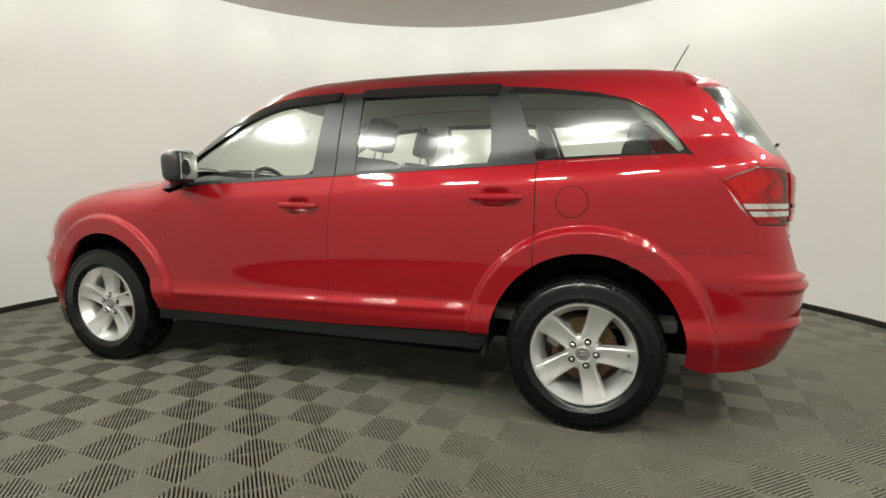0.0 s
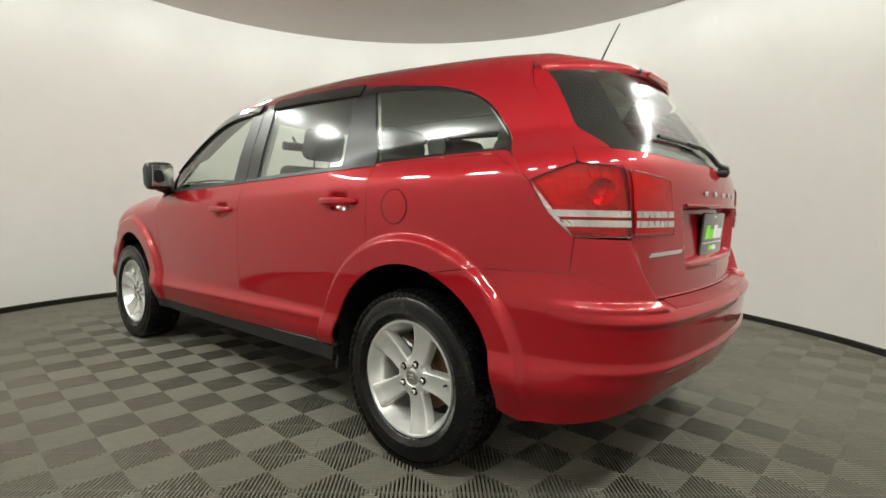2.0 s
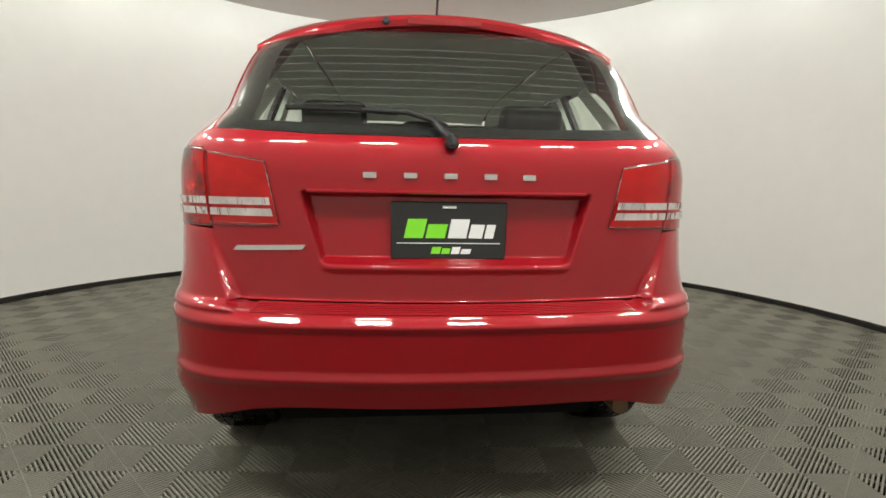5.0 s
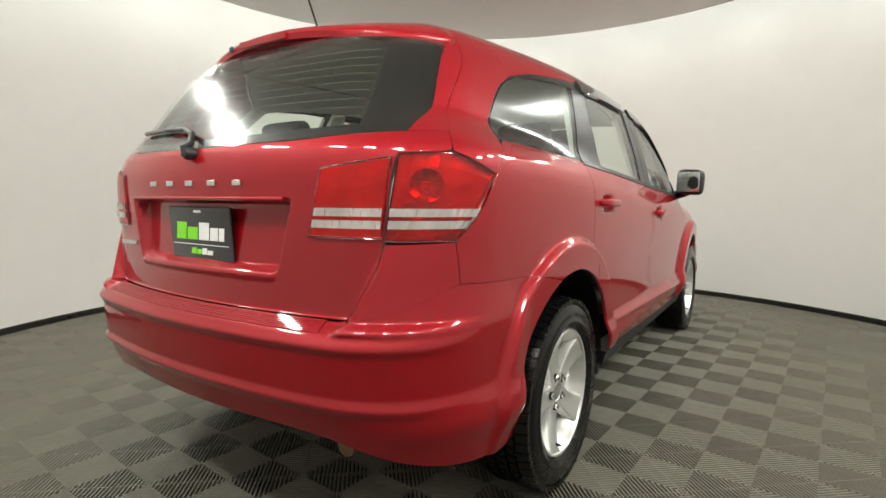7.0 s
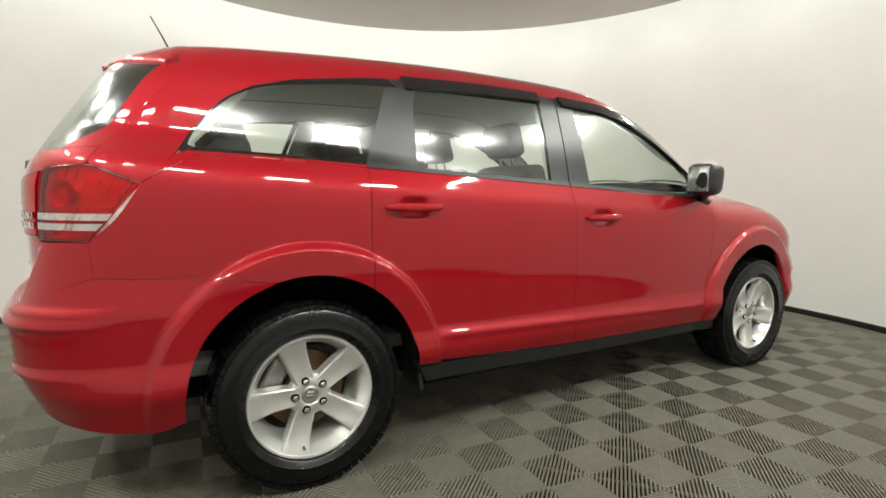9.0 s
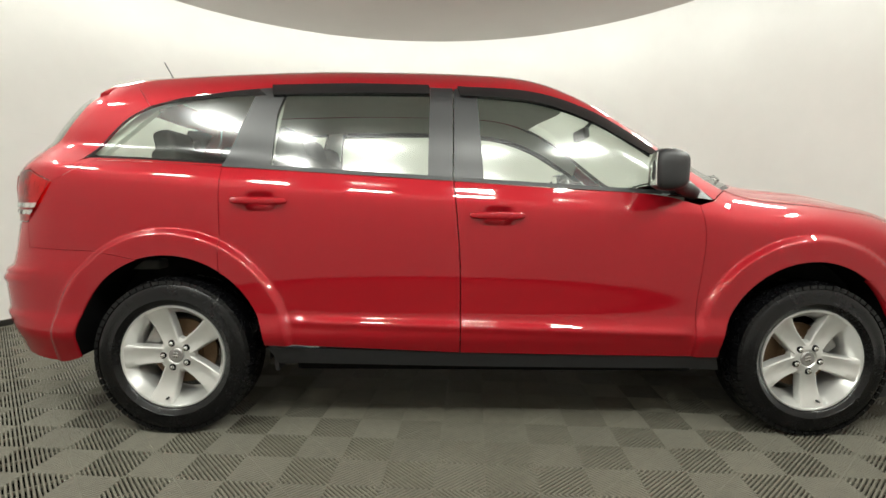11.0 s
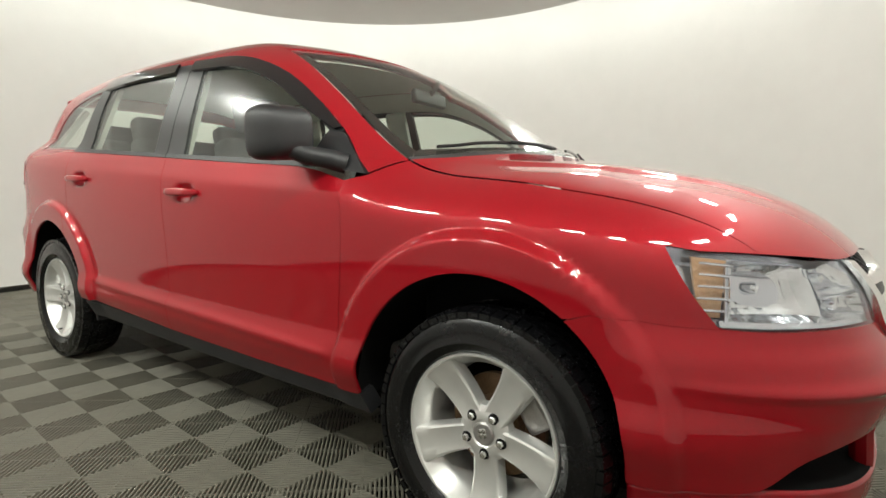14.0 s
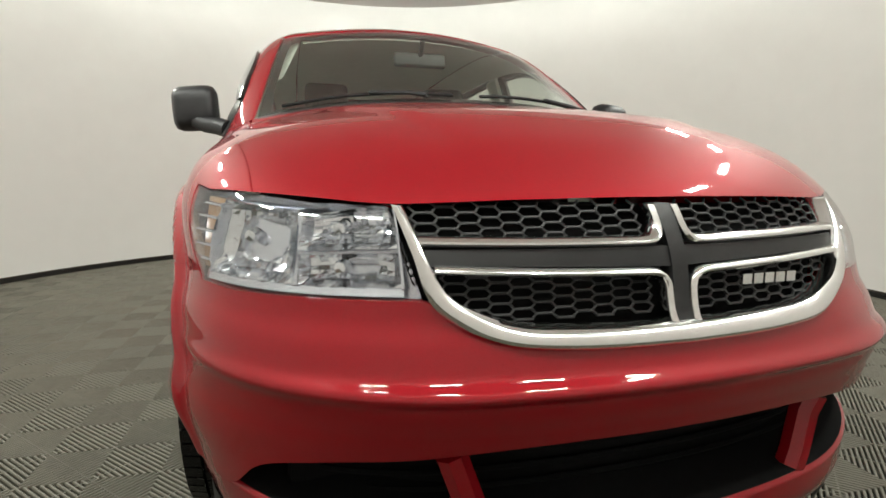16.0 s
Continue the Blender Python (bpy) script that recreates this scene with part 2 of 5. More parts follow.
# unseen ceiling, in the same grey so that little light comes back down
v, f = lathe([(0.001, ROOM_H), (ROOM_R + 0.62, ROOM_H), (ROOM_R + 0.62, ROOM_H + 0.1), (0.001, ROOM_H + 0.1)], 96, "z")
ob = put("ceiling", mesh_from("ceiling", v, f), UPPER_DIM, None, "unseen ceiling above the hanging disc, greyed to cut bounced light", "ceiling", "structure")
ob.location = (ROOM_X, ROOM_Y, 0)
v, f = lathe([(0.001, DISC_Z), (DISC_R - 0.012, DISC_Z), (DISC_R - 0.003, DISC_Z + 0.004), (DISC_R, DISC_Z + 0.014), (DISC_R, DISC_Z + 0.05)], 160, "z")
ob = put("ceiling_disc", mesh_from("ceiling_disc", v, f), DISC, None, "large round grey-white dropped ceiling disc", "ceiling panel", "structure")
ob.location = (-0.09, -0.39, 0)
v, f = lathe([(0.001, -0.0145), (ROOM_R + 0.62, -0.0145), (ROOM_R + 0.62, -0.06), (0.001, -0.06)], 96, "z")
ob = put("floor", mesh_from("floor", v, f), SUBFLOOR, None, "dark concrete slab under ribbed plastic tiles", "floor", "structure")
ob.location = (ROOM_X, ROOM_Y, 0)

# LED panels in the cove between the disc and the wall, aimed inwards
for i in range(LED_COUNT):
    a = 2 * math.pi * (i + 0.5) / LED_COUNT
    m = Matrix.Translation((ROOM_X + (ROOM_R - 0.07) * math.cos(a), ROOM_Y + (ROOM_R - 0.07) * math.sin(a), 3.29)) @ Matrix.Rotation(a, 4, "Z") @ Matrix.Rotation(radians(79), 4, "Y")
    bar = new("led_bar")
    tagged(bar, "long LED light panel in the cove beside the ceiling disc", "lamp", "led bars round the ceiling")
    bar.matrix_world = m
    part("housing", box_bm(0.11, 0.46, 0.05, pose(0, 0, 0.027), 0.006), WALL, bar)
    part("bracket", box_bm(0.03, 0.05, 0.04, pose(0.0, 0, 0.068), 0.004), STEEL, bar)
    part("diffuser", box_bm(0.09, 0.44, 0.010, pose(0, 0, -0.004), 0.003), LED, bar, "glowing white diffuser")
    la = bpy.data.lights.new("led_light", "AREA")
    la.shape = "RECTANGLE"
    la.size, la.size_y = 0.09, 0.44
    la.energy = LED_POWER
    la.color = (0.945, 0.972, 0.895)
    lo_ = new("led_light", la)
    lo_.parent = bar
    lo_.location = (0, 0, -0.012)


# ---- the shape of the car's skin ----
def spline(*knots):
    """A smooth curve through (position, value) pairs, vectorised, flat past its ends."""
    xs = np.array([k[0] for k in knots], float)
    ys = np.array([k[1] for k in knots], float)
    d = np.diff(ys) / np.diff(xs)
    t = np.r_[d[0], (d[:-1] + d[1:]) / 2, d[-1]]
    t[1:-1] = np.where(d[:-1] * d[1:] <= 0, 0, np.sign(d[1:]) * np.minimum(np.abs(t[1:-1]), 3 * np.minimum(np.abs(d[:-1]), np.abs(d[1:]))))

    def at(x):
        x = np.clip(np.asarray(x, float), xs[0], xs[-1])
        i = np.clip(np.searchsorted(xs, x) - 1, 0, len(xs) - 2)
        h = xs[i + 1] - xs[i]
        s = (x - xs[i]) / h
        return ((1 + 2 * s) * (1 - s) ** 2 * ys[i] + s * (1 - s) ** 2 * h * t[i]
                + s * s * (3 - 2 * s) * ys[i + 1] + s * s * (s - 1) * h * t[i + 1])
    return at


def step(a, b, x):
    s = np.clip((x - a) / (b - a), 0, 1)
    return s * s * (3 - 2 * s)


def smax(a, b, k):
    h = np.maximum(k - np.abs(a - b), 0) / k
    return np.maximum(a, b) + h * h * k * 0.25


FRONT_AXLE, REAR_AXLE, HUB_Z, TYRE_R = 1.445, -1.445, 0.352, 0.358
ARCH_F, ARCH_R = (1.420, 0.388, 0.415), (-1.445, 0.388, 0.425)     # y, z, radius of the wheel openings

PLAN = spline((-2.5, 0.795), (-2.15, 0.838), (-1.8, 0.872), (-1.3, 0.897), (-0.6, 0.905), (0.2, 0.905), (0.9, 0.897), (1.4, 0.880), (1.9, 0.845), (2.4, 0.775))
PROFILE = spline((0.15, -0.075), (0.30, -0.035), (0.38, -0.016), (0.465, 0.006), (0.50, 0.002), (0.56, -0.012), (0.75, -0.004), (0.93, 0.003),
                 (1.04, -0.003), (1.10, -0.022), (1.16, -0.043), (1.30, -0.080), (1.45, -0.130), (1.58, -0.178), (1.70, -0.250))
TOP = spline((-2.7, 1.595), (-2.15, 1.655), (-1.8, 1.682), (-1.2, 1.714), (-0.6, 1.729), (-0.1, 1.723), (0.28, 1.689), (0.55, 1.600), (0.85, 1.450),
             (1.27, 1.200), (1.36, 1.158), (1.75, 1.098), (2.05, 1.030), (2.24, 0.932), (2.34, 0.840), (2.5, 0.60))
BOW = spline((-2.5, 0.0), (-0.2, 0.02), (0.4, 0.28), (1.0, 0.42), (1.4, 0.36), (2.4, 0.30))
REAR = spline((0.15, 2.26), (0.28, 2.31), (0.40, 2.350), (0.52, 2.395), (0.62, 2.408), (0.690, 2.412), (0.722, 2.400), (0.738, 2.362), (0.750, 2.345),
              (0.90, 2.350), (1.10, 2.352), (1.19, 2.335), (1.24, 2.305), (1.45, 2.165), (1.60, 2.050), (1.75, 1.93))
NOSE = spline((0.15, 2.290), (0.22, 2.338), (0.29, 2.366), (0.36, 2.366), (0.44, 2.362), (0.52, 2.385), (0.57, 2.402), (0.60, 2.400), (0.660, 2.375), (0.70, 2.352), (0.80, 2.340), (0.88, 2.315), (0.95, 2.27), (1.2, 2.1))


def skin(x, y, z):
    """Below zero inside the car's skin, above outside."""
    x, y, z = np.abs(x), np.asarray(y, float), np.asarray(z, float)
    zb = z + 0.055 * y * step(0.80, 1.10, z)
    w = PLAN(y) + PROFILE(zb)
    for cy, cz, r in (ARCH_F, ARCH_R):
        d = np.hypot(y - cy, (z - cz))
        w = w + 0.030 * (1 - 0.25 * step(1.70, 1.95, y)) * (1 - step(r + 0.092, r + 0.124, d)) * step(0.20, 0.50, z)
    # the sides of both bumpers stand out to meet the arches
    w = w + 0.022 * step(-1.78, -1.92, y) * step(0.845, 0.700, z) + 0.018 * step(1.74, 1.88, y) * step(0.745, 0.640, z)
    # the sill crease along the doors
    w = w + 0.010 * np.exp(-((z - (0.500 - 0.027 * y)) / 0.020) ** 2) * step(-0.98, -0.86, y) * (1 - step(0.82, 0.90, y))
    # dished pockets behind the door handles
    for hy, hz in ((0.005, 0.997), (-1.035, 1.053)):
        w = w - 0.018 * np.exp(-((y - hy) / 0.058) ** 4 - ((z - hz) / 0.034) ** 4)
    # the glasshouse draws in towards the rear
    w = w - 0.078 * step(-0.7, -1.9, y) * step(1.08, 1.22, zb)
    fs = x - w
    fr = -y - (REAR(z) + 0.012 * np.exp(-((z - 0.688) / 0.014) ** 2) + 0.012 * np.exp(-((z - 0.528) / 0.016) ** 2) - (0.195 - 0.045 * step(0.76, 0.70, z)) * x ** 2)
    # number plate recess in the tailgate
    rw = 0.412 - 0.28 * (1.055 - z)
    rec = step(rw + 0.012, rw - 0.012, x) * step(0.850, 0.874, z) * step(1.060, 1.046, z)
    fr = fr + (0.030 + 0.10 * (z - 0.85)) * rec
    # the lip under the recess
    fr = fr - 0.006 * step(rw + 0.02, rw - 0.02, x) * np.exp(-((z - 0.842) / 0.010) ** 2)
    # the bumper's corners rise beside the tailgate up to the lamps
    xs = 0.594 + 0.42 * (z - 0.744)
    fr = fr - 0.052 * step(xs, xs + 0.034, x) * np.clip((0.955 - z) / 0.21, 0, 1) * step(0.712, 0.742, z)
    ff = y - (NOSE(z) + 0.020 * np.exp(-((z - 0.598) / 0.016) ** 2) - 0.230 * x ** 2)
    top = TOP(y + BOW(y) * x ** 2) - 0.130 * x ** 2 * step(1.6, 0.6, y) - 0.170 * x ** 4 * step(0.6, 1.6, y)
    # the raised middle of the bonnet, narrowing ahead
    dome = 0.575 - 0.34 * (y - 1.30)
    top = top + 0.011 * step(1.12, 1.45, y) * step(2.22, 1.85, y) * step(dome + 0.045, dome - 0.025, x)
    ft = z - top
    return smax(smax(smax(fs, fr, 0.26), ff, 0.42), ft, 0.12 + 0.02 * step(1.2, 0.2, y))


def shoot(o, d, far, off=0.0):
    """Goes from points inside along d until the skin; off moves the hit outwards."""
    o, d = np.asarray(o, float), np.asarray(d, float)
    lo, hi = np.zeros(len(o)), np.full(len(o), far)
    for _ in range(30):
        mid = (lo + hi) / 2
        p = o + d * mid[:, None]
        inside = skin(p[:, 0], p[:, 1], p[:, 2]) < 0
        lo, hi = np.where(inside, mid, lo), np.where(inside, hi, mid)
    return o + d * (lo + off)[:, None]


def side(yz, off=0.0):
    yz = np.asarray(yz, float)
    o = np.stack([np.full(len(yz), 0.25), yz[:, 0], yz[:, 1]], 1)
    return shoot(o, np.tile([1.0, 0, 0], (len(yz), 1)), 1.0, off)


def rear(xz, off=0.0):
    xz = np.asarray(xz, float)
    return shoot(np.stack([xz[:, 0], np.full(len(xz), -1.4), xz[:, 1]], 1), np.tile([0, -1.0, 0], (len(xz), 1)), 1.4, off)


def nose(xz, off=0.0):
    xz = np.asarray(xz, float)
    return shoot(np.stack([xz[:, 0], np.full(len(xz), 1.3), xz[:, 1]], 1), np.tile([0, 1.0, 0], (len(xz), 1)), 1.4, off)


def roof(xy, off=0.0):
    xy = np.asarray(xy, float)
    return shoot(np.stack([xy[:, 0], xy[:, 1], np.full(len(xy), 0.72)], 1), np.tile([0, 0, 1.0], (len(xy), 1)), 1.2, off)


def onto(p, off=0.0):
    """Moves points near the skin onto it, away from the car's core."""
    p = np.asarray(p, float)
    y = np.clip(p[:, 1], -1.75, 1.70)
    o = np.stack([np.clip(p[:, 0], -0.35, 0.35), y, np.clip(p[:, 2], 0.50, TOP(y) - 0.42)], 1)
    d = p - o
    d = d / np.maximum(np.linalg.norm(d, axis=1, keepdims=True), 1e-6)
    return shoot(o, d, 1.6, off)


def even(points, n, smooth=False):
    """n + 1 points at even steps along a line of points."""
    p = np.asarray(points, float)
    if smooth and len(p) > 2:
        t = np.r_[0, np.cumsum(np.linalg.norm(np.diff(p, axis=0), axis=1))]
        fine = np.linspace(0, t[-1], 80)
        p = np.stack([spline(*zip(t, p[:, c]))(fine) for c in range(p.shape[1])], 1)
    t = np.r_[0, np.cumsum(np.linalg.norm(np.diff(p, axis=0), axis=1))]
    s = np.linspace(0, t[-1], n + 1)
    return np.stack([np.interp(s, t, p[:, c]) for c in range(p.shape[1])], 1)


def arc(c, a0, a1, n=24):
    """Points on a wheel opening from angle a0 to a1 (degrees, 0 ahead, 90 up)."""
    a = np.radians(np.linspace(a0, a1, n))
    return np.stack([c[0] + c[2] * np.cos(a), c[1] + c[2] * np.sin(a)], 1)


def patch(bottom, top, left, right, nu, nv, off=0.0, gap=0.0025, lip=0.014, flip=False, on_skin=True):
    """A panel between four edge lines (3D points). bottom and top run from left to right, left and right from bottom to top.
    Its rim is turned inwards by lip. Returns vertices and faces."""
    b, t, l, r = even(bottom, nu), even(top, nu), even(left, nv), even(right, nv)
    u, v = np.linspace(0, 1, nu + 1)[None, :, None], np.linspace(0, 1, nv + 1)[:, None, None]
    g = ((1 - v) * b[None] + v * t[None] + (1 - u) * l[:, None] + u * r[:, None]
         - (1 - u) * (1 - v) * b[0] - u * (1 - v) * b[-1] - (1 - u) * v * t[0] - u * v * t[-1])
    flat = g.reshape(-1, 3)
    g = (onto(flat, off) if on_skin else flat).reshape(nv + 1, nu + 1, 3)
    # draw the rim in by half a gap
    def pull(a, bb):
        d = bb - a
        return a + d / np.maximum(np.linalg.norm(d, axis=-1, keepdims=True), 1e-6) * gap
    if gap:
        g[0], g[-1] = pull(g[0], g[1]), pull(g[-1], g[-2])
        g[:, 0], g[:, -1] = pull(g[:, 0], g[:, 1]), pull(g[:, -1], g[:, -2])
    n1 = nu + 1
    verts = list(g.reshape(-1, 3))
    faces = [(j * n1 + i, j * n1 + i + 1, (j + 1) * n1 + i + 1, (j + 1) * n1 + i) for j in range(nv) for i in range(nu)]
    if lip:
        rim = [(0, i) for i in range(nu)] + [(j, nu) for j in range(nv)] + [(nv, i) for i in range(nu, 0, -1)] + [(j, 0) for j in range(nv, 0, -1)]
        pts = np.array([g[j, i] for j, i in rim])
        core = np.stack([np.clip(pts[:, 0], -0.3, 0.3), np.clip(pts[:, 1], -1.7, 1.6), np.clip(pts[:, 2], 0.5, 1.1)], 1)
        d = core - pts
        low = pts + d / np.linalg.norm(d, axis=1, keepdims=True) * lip
        o = len(verts)
        verts += list(low)
        k = len(rim)
        for a in range(k):
            c = (a + 1) % k
            faces.append((rim[a][0] * n1 + rim[a][1], o + a, o + c, rim[c][0] * n1 + rim[c][1]))
    # face outwards
    p, q, r_ = g[nv // 2, nu // 2], g[nv // 2, min(nu // 2 + 1, nu)], g[min(nv // 2 + 1, nv), nu // 2]
    nrm = np.cross(q - p, r_ - p)
    core = V3(np.clip(p[0], -0.3, 0.3), np.clip(p[1], -1.7, 1.6), np.clip(p[2], 0.5, 1.1))
    if nrm @ (p - core) < 0:
        faces = [f[::-1] for f in faces]
    return verts, faces


def mirrored(piece):
    v, f = piece
    return [(-p[0], p[1], p[2]) for p in v], [q[::-1] for q in f]


def block(sx, sy, sz, m, bevel, seg=3):
    b = box_bm(sx, sy, sz, m, bevel, seg)
    out = [tuple(v.co) for v in b.verts], [[v.index for v in fc.verts] for fc in b.faces]
    b.free()
    return out


CAR = new("car")
tagged(CAR, "red seven-seat crossover car with silver five-spoke wheels, parked on the tiles", "car")


def skin_normals(verts, off=0.0):
    """The skin's own normals for the vertices that lie on it, so that neighbouring panels share their highlights."""
    p = np.array(verts, float)
    e = 0.004
    g = np.stack([skin(*(p + d).T) - skin(*(p - d).T) for d in np.eye(3) * e], 1)
    g[np.abs(p[:, 0]) < e, 0] = 0
    g /= np.maximum(np.linalg.norm(g, axis=1, keepdims=True), 1e-9)
    far = np.abs(skin(*p.T) - off) > 0.0035
    g[far] = 0
    return g


def both(name, piece, mat, parent=None, label="", angle=35, paint=False):
    """A piece and its mirror image as two parts. Returns both."""
    parent = parent or CAR
    pr = parent if isinstance(parent, tuple) else (parent, parent)
    made = []
    for q, p in zip((piece, mirrored(piece)), pr):
        made.append(put(name, mesh_from(name, *q, True, angle, skin_normals(q[0]) if paint else None), mat, p, label))
    return tuple(made)


def one(name, piece, mat, parent=None, label="", angle=35, paint=False):
    return put(name, mesh_from(name, *piece, True, angle, skin_normals(piece[0]) if paint else None), mat, parent or CAR, label)


def L(*pts):
    """A straight-edged line in a flat plan, with points added between."""
    return even(pts, max(16, 8 * (len(pts) - 1)))


def S(*pts):
    return even(pts, 28, True)


def belt(y):
    return 1.140 - 0.055 * y


# lines shared by neighbouring panels, in side view (y, z)
DOOR_F = S((0.893, 0.366), (0.905, 0.62), (0.926, 0.90), (0.905, 1.052))
DOOR_B = S((-0.155, 0.381), (-0.158, 0.75), (-0.175, 1.0), (-0.190, belt(-0.19)))
CREST_R = arc(ARCH_R, 4, 57)
DOOR_R = np.r_[CREST_R, L((CREST_R[-1][0], CREST_R[-1][1]), (-1.215, 0.95), (-1.213, belt(-1.21)))[1:]]
SEAM_R = S((-1.855, 0.545), (-1.885, 0.640), (-1.93, 0.700))

# lines shared by neighbouring panels, as points in space
def mix3(*pieces):
    return np.concatenate([np.asarray(p, float) for p in pieces])


# doors
fd_bottom = L((-0.155, 0.381), (0.893, 0.366))
fd_top = S((-0.190, belt(-0.19)), (0.3, belt(0.3)), (0.75, belt(0.75)), (0.905, 1.060))
FRONT_DOOR = both("front_door", patch(side(fd_bottom), side(fd_top), side(DOOR_B), side(DOOR_F), 96, 84), RED, paint=True)
rd_bottom = L((-1.022, 0.408), (-0.155, 0.381))
rd_top = L((-1.213, belt(-1.21)), (-0.190, belt(-0.19)))
REAR_DOOR = both("rear_door", patch(side(rd_bottom), side(rd_top), side(DOOR_R), side(DOOR_B), 96, 84), RED, paint=True)

# fender
LAMP_BO, LAMP_TO, LAMP_BI, LAMP_TI = (2.000, 0.728), (1.876, 0.908), (0.436, 0.726), (0.474, 0.873)
HOOD_CORNER = (0.690, 2.055)
hood_side = roof(S((0.735, 1.075), (0.752, 1.30), (0.752, 1.52), (0.728, 1.82), (0.700, 1.975), HOOD_CORNER))
fe_arc = arc(ARCH_F, 183, 52, 44)
fe_bottom = mix3(side(L((0.893, 0.366), tuple(fe_arc[0]))), side(fe_arc[1:]), side(L(tuple(fe_arc[-1]), (1.735, 0.738), (1.90, 0.728), LAMP_BO)[1:]))
lamp_outer = mix3(side(L(LAMP_BO, (1.945, 0.80), LAMP_TO)))
lamp_top_out = onto(even([side([LAMP_TO])[0], (0.785, 1.955, 0.903), hood_side[-1]], 14))
fe_right = mix3(lamp_outer, lamp_top_out[1:])
fe_top = mix3(side([(0.905, 1.060)]), side([(0.985, 1.078)]), hood_side)
FENDER = both("fender", patch(fe_bottom, fe_top, side(DOOR_F), fe_right, 60, 40), RED, paint=True)

# quarter panel with the rear pillar
TAIL_TIP, TAIL_BO = (-1.960, 1.132), (-2.108, 0.951)
tail_top = onto(even([side([TAIL_TIP])[0], (0.838, -2.045, 1.165), (0.810, -2.105, 1.186)], 24, True))
tail_outer = mix3(side(S(TAIL_BO, (-2.035, 1.020), TAIL_TIP)))
q_arc = arc(ARCH_R, 57, 108, 26)
seam_side = side(S(tuple(q_arc[-1]), (-1.75, 0.822), (-1.95, 0.830), (-2.100, 0.838)))
q_bottom = mix3(side(q_arc), seam_side[1:])
q_right = mix3(side(L((-2.100, 0.838), TAIL_BO)), tail_outer[1:])
q_top = side(L((-1.213, belt(-1.21)), (-1.60, belt(-1.6)), (-1.80, belt(-1.8) - 0.008), TAIL_TIP))
q_left = side(L(tuple(q_arc[0]), (-1.215, 0.95), (-1.213, belt(-1.21))))
QUARTER = both("quarter_panel", patch(q_bottom, q_top, q_left, q_right, 48, 40), RED, paint=True)

DLO_TOP = [(0.930, 1.120), (0.827, 1.222), (0.693, 1.323), (0.451, 1.468), (0.194, 1.552), (-0.2, 1.580), (-0.6, 1.587), (-0.95, 1.580), (-1.2, 1.560), (-1.45, 1.528), (-1.595, 1.490)]
rail_low = side(even(DLO_TOP, 70, True))
rail_high = roof(even([(0.744, 1.078), (0.722, 0.93), (0.685, 0.72), (0.638, 0.46), (0.612, 0.30), (0.588, -0.2), (0.565, -0.9), (0.515, -1.78)], 70, True))
both("roof_rail", patch(rail_low, rail_high, even([rail_low[0], rail_high[0]], 12), onto(even([rail_low[-1], rail_high[-1]], 12)), 80, 14, gap=0.001), RED, paint=True)
foot = side([(0.985, 1.078)])[0]
both("pillar_foot", patch(even([foot, hood_side[0]], 12), even([rail_low[0], rail_high[0]], 12), even([foot, rail_low[0]], 6), even([hood_side[0], rail_high[0]], 6), 14, 6, gap=0.0, lip=0.01), RED, paint=True)
GAP = [(0.810, -2.105, 1.190), (0.788, -2.083, 1.245), (0.770, -2.045, 1.302), (0.750, -1.995, 1.372), (0.735, -1.935, 1.436), (0.703, -1.868, 1.516), (0.655, -1.838, 1.568), tuple(rail_high[-1])]
gate_gap = onto(even(GAP, 40, True))
dp_left = mix3(side(L(TAIL_TIP, (-1.875, 1.215))), side(S((-1.855, 1.238), (-1.800, 1.318), (-1.694, 1.434), (-1.595, 1.490))))
both("rear_pillar", patch(tail_top, onto(even([rail_low[-1], rail_high[-1]], 12)), dp_left, gate_gap, 30, 40, gap=0.0015), RED, paint=True)
# strip between the shoulder of the quarter panel and the rear window
both("window_shoulder", patch(side(L((-1.213, belt(-1.21)), (-1.60, belt(-1.6)), (-1.80, belt(-1.8) - 0.008), TAIL_TIP)), side(L((-1.213, belt(-1.21) + 0.008), (-1.60, belt(-1.6) + 0.008), (-1.84, belt(-1.84) + 0.002), (-1.875, 1.215))),
                              side(L((-1.213, belt(-1.21)), (-1.213, belt(-1.21) + 0.008))), side(L(TAIL_TIP, (-1.875, 1.215))), 30, 6, gap=0.0, lip=0.0), RED, paint=True)

# roof
roof_back = roof(L((0.515, -1.78), (0, -1.80), (-0.515, -1.78)))
wtop = [(0.613, 0.320), (0.36, 0.405), (0.0, 0.445), (-0.36, 0.405), (-0.613, 0.320)]
roof_front = roof(even(wtop, 40, True))
rl = roof(even([(0.613, 0.320), (0.588, -0.2), (0.565, -0.9), (0.515, -1.78)], 40, True))
rr_ = rl * [-1, 1, 1]
one("roof", patch(roof_front, roof_back, rl, rr_, 40, 60, gap=0.002), RED, paint=True)

# bonnet
hood_back = roof(even([(0.735, 1.075), (0.60, 1.185), (0.35, 1.300), (0.0, 1.350), (-0.35, 1.300), (-0.60, 1.185), (-0.735, 1.075)], 60, True))
hf = even([tuple(hood_side[-1]), (0.58, 2.155, 0.886), (0.470, 2.224, 0.879), (0.25, 2.27, 0.884), (0.0, 2.285, 0.886)], 30, True)
hood_front = onto(mix3(hf, hf[::-1][1:] * [-1, 1, 1]))
HOOD = one("bonnet", patch(hood_front, hood_back, hood_side[::-1], (hood_side * [-1, 1, 1])[::-1], 90, 60, lip=0.02), RED, paint=True)

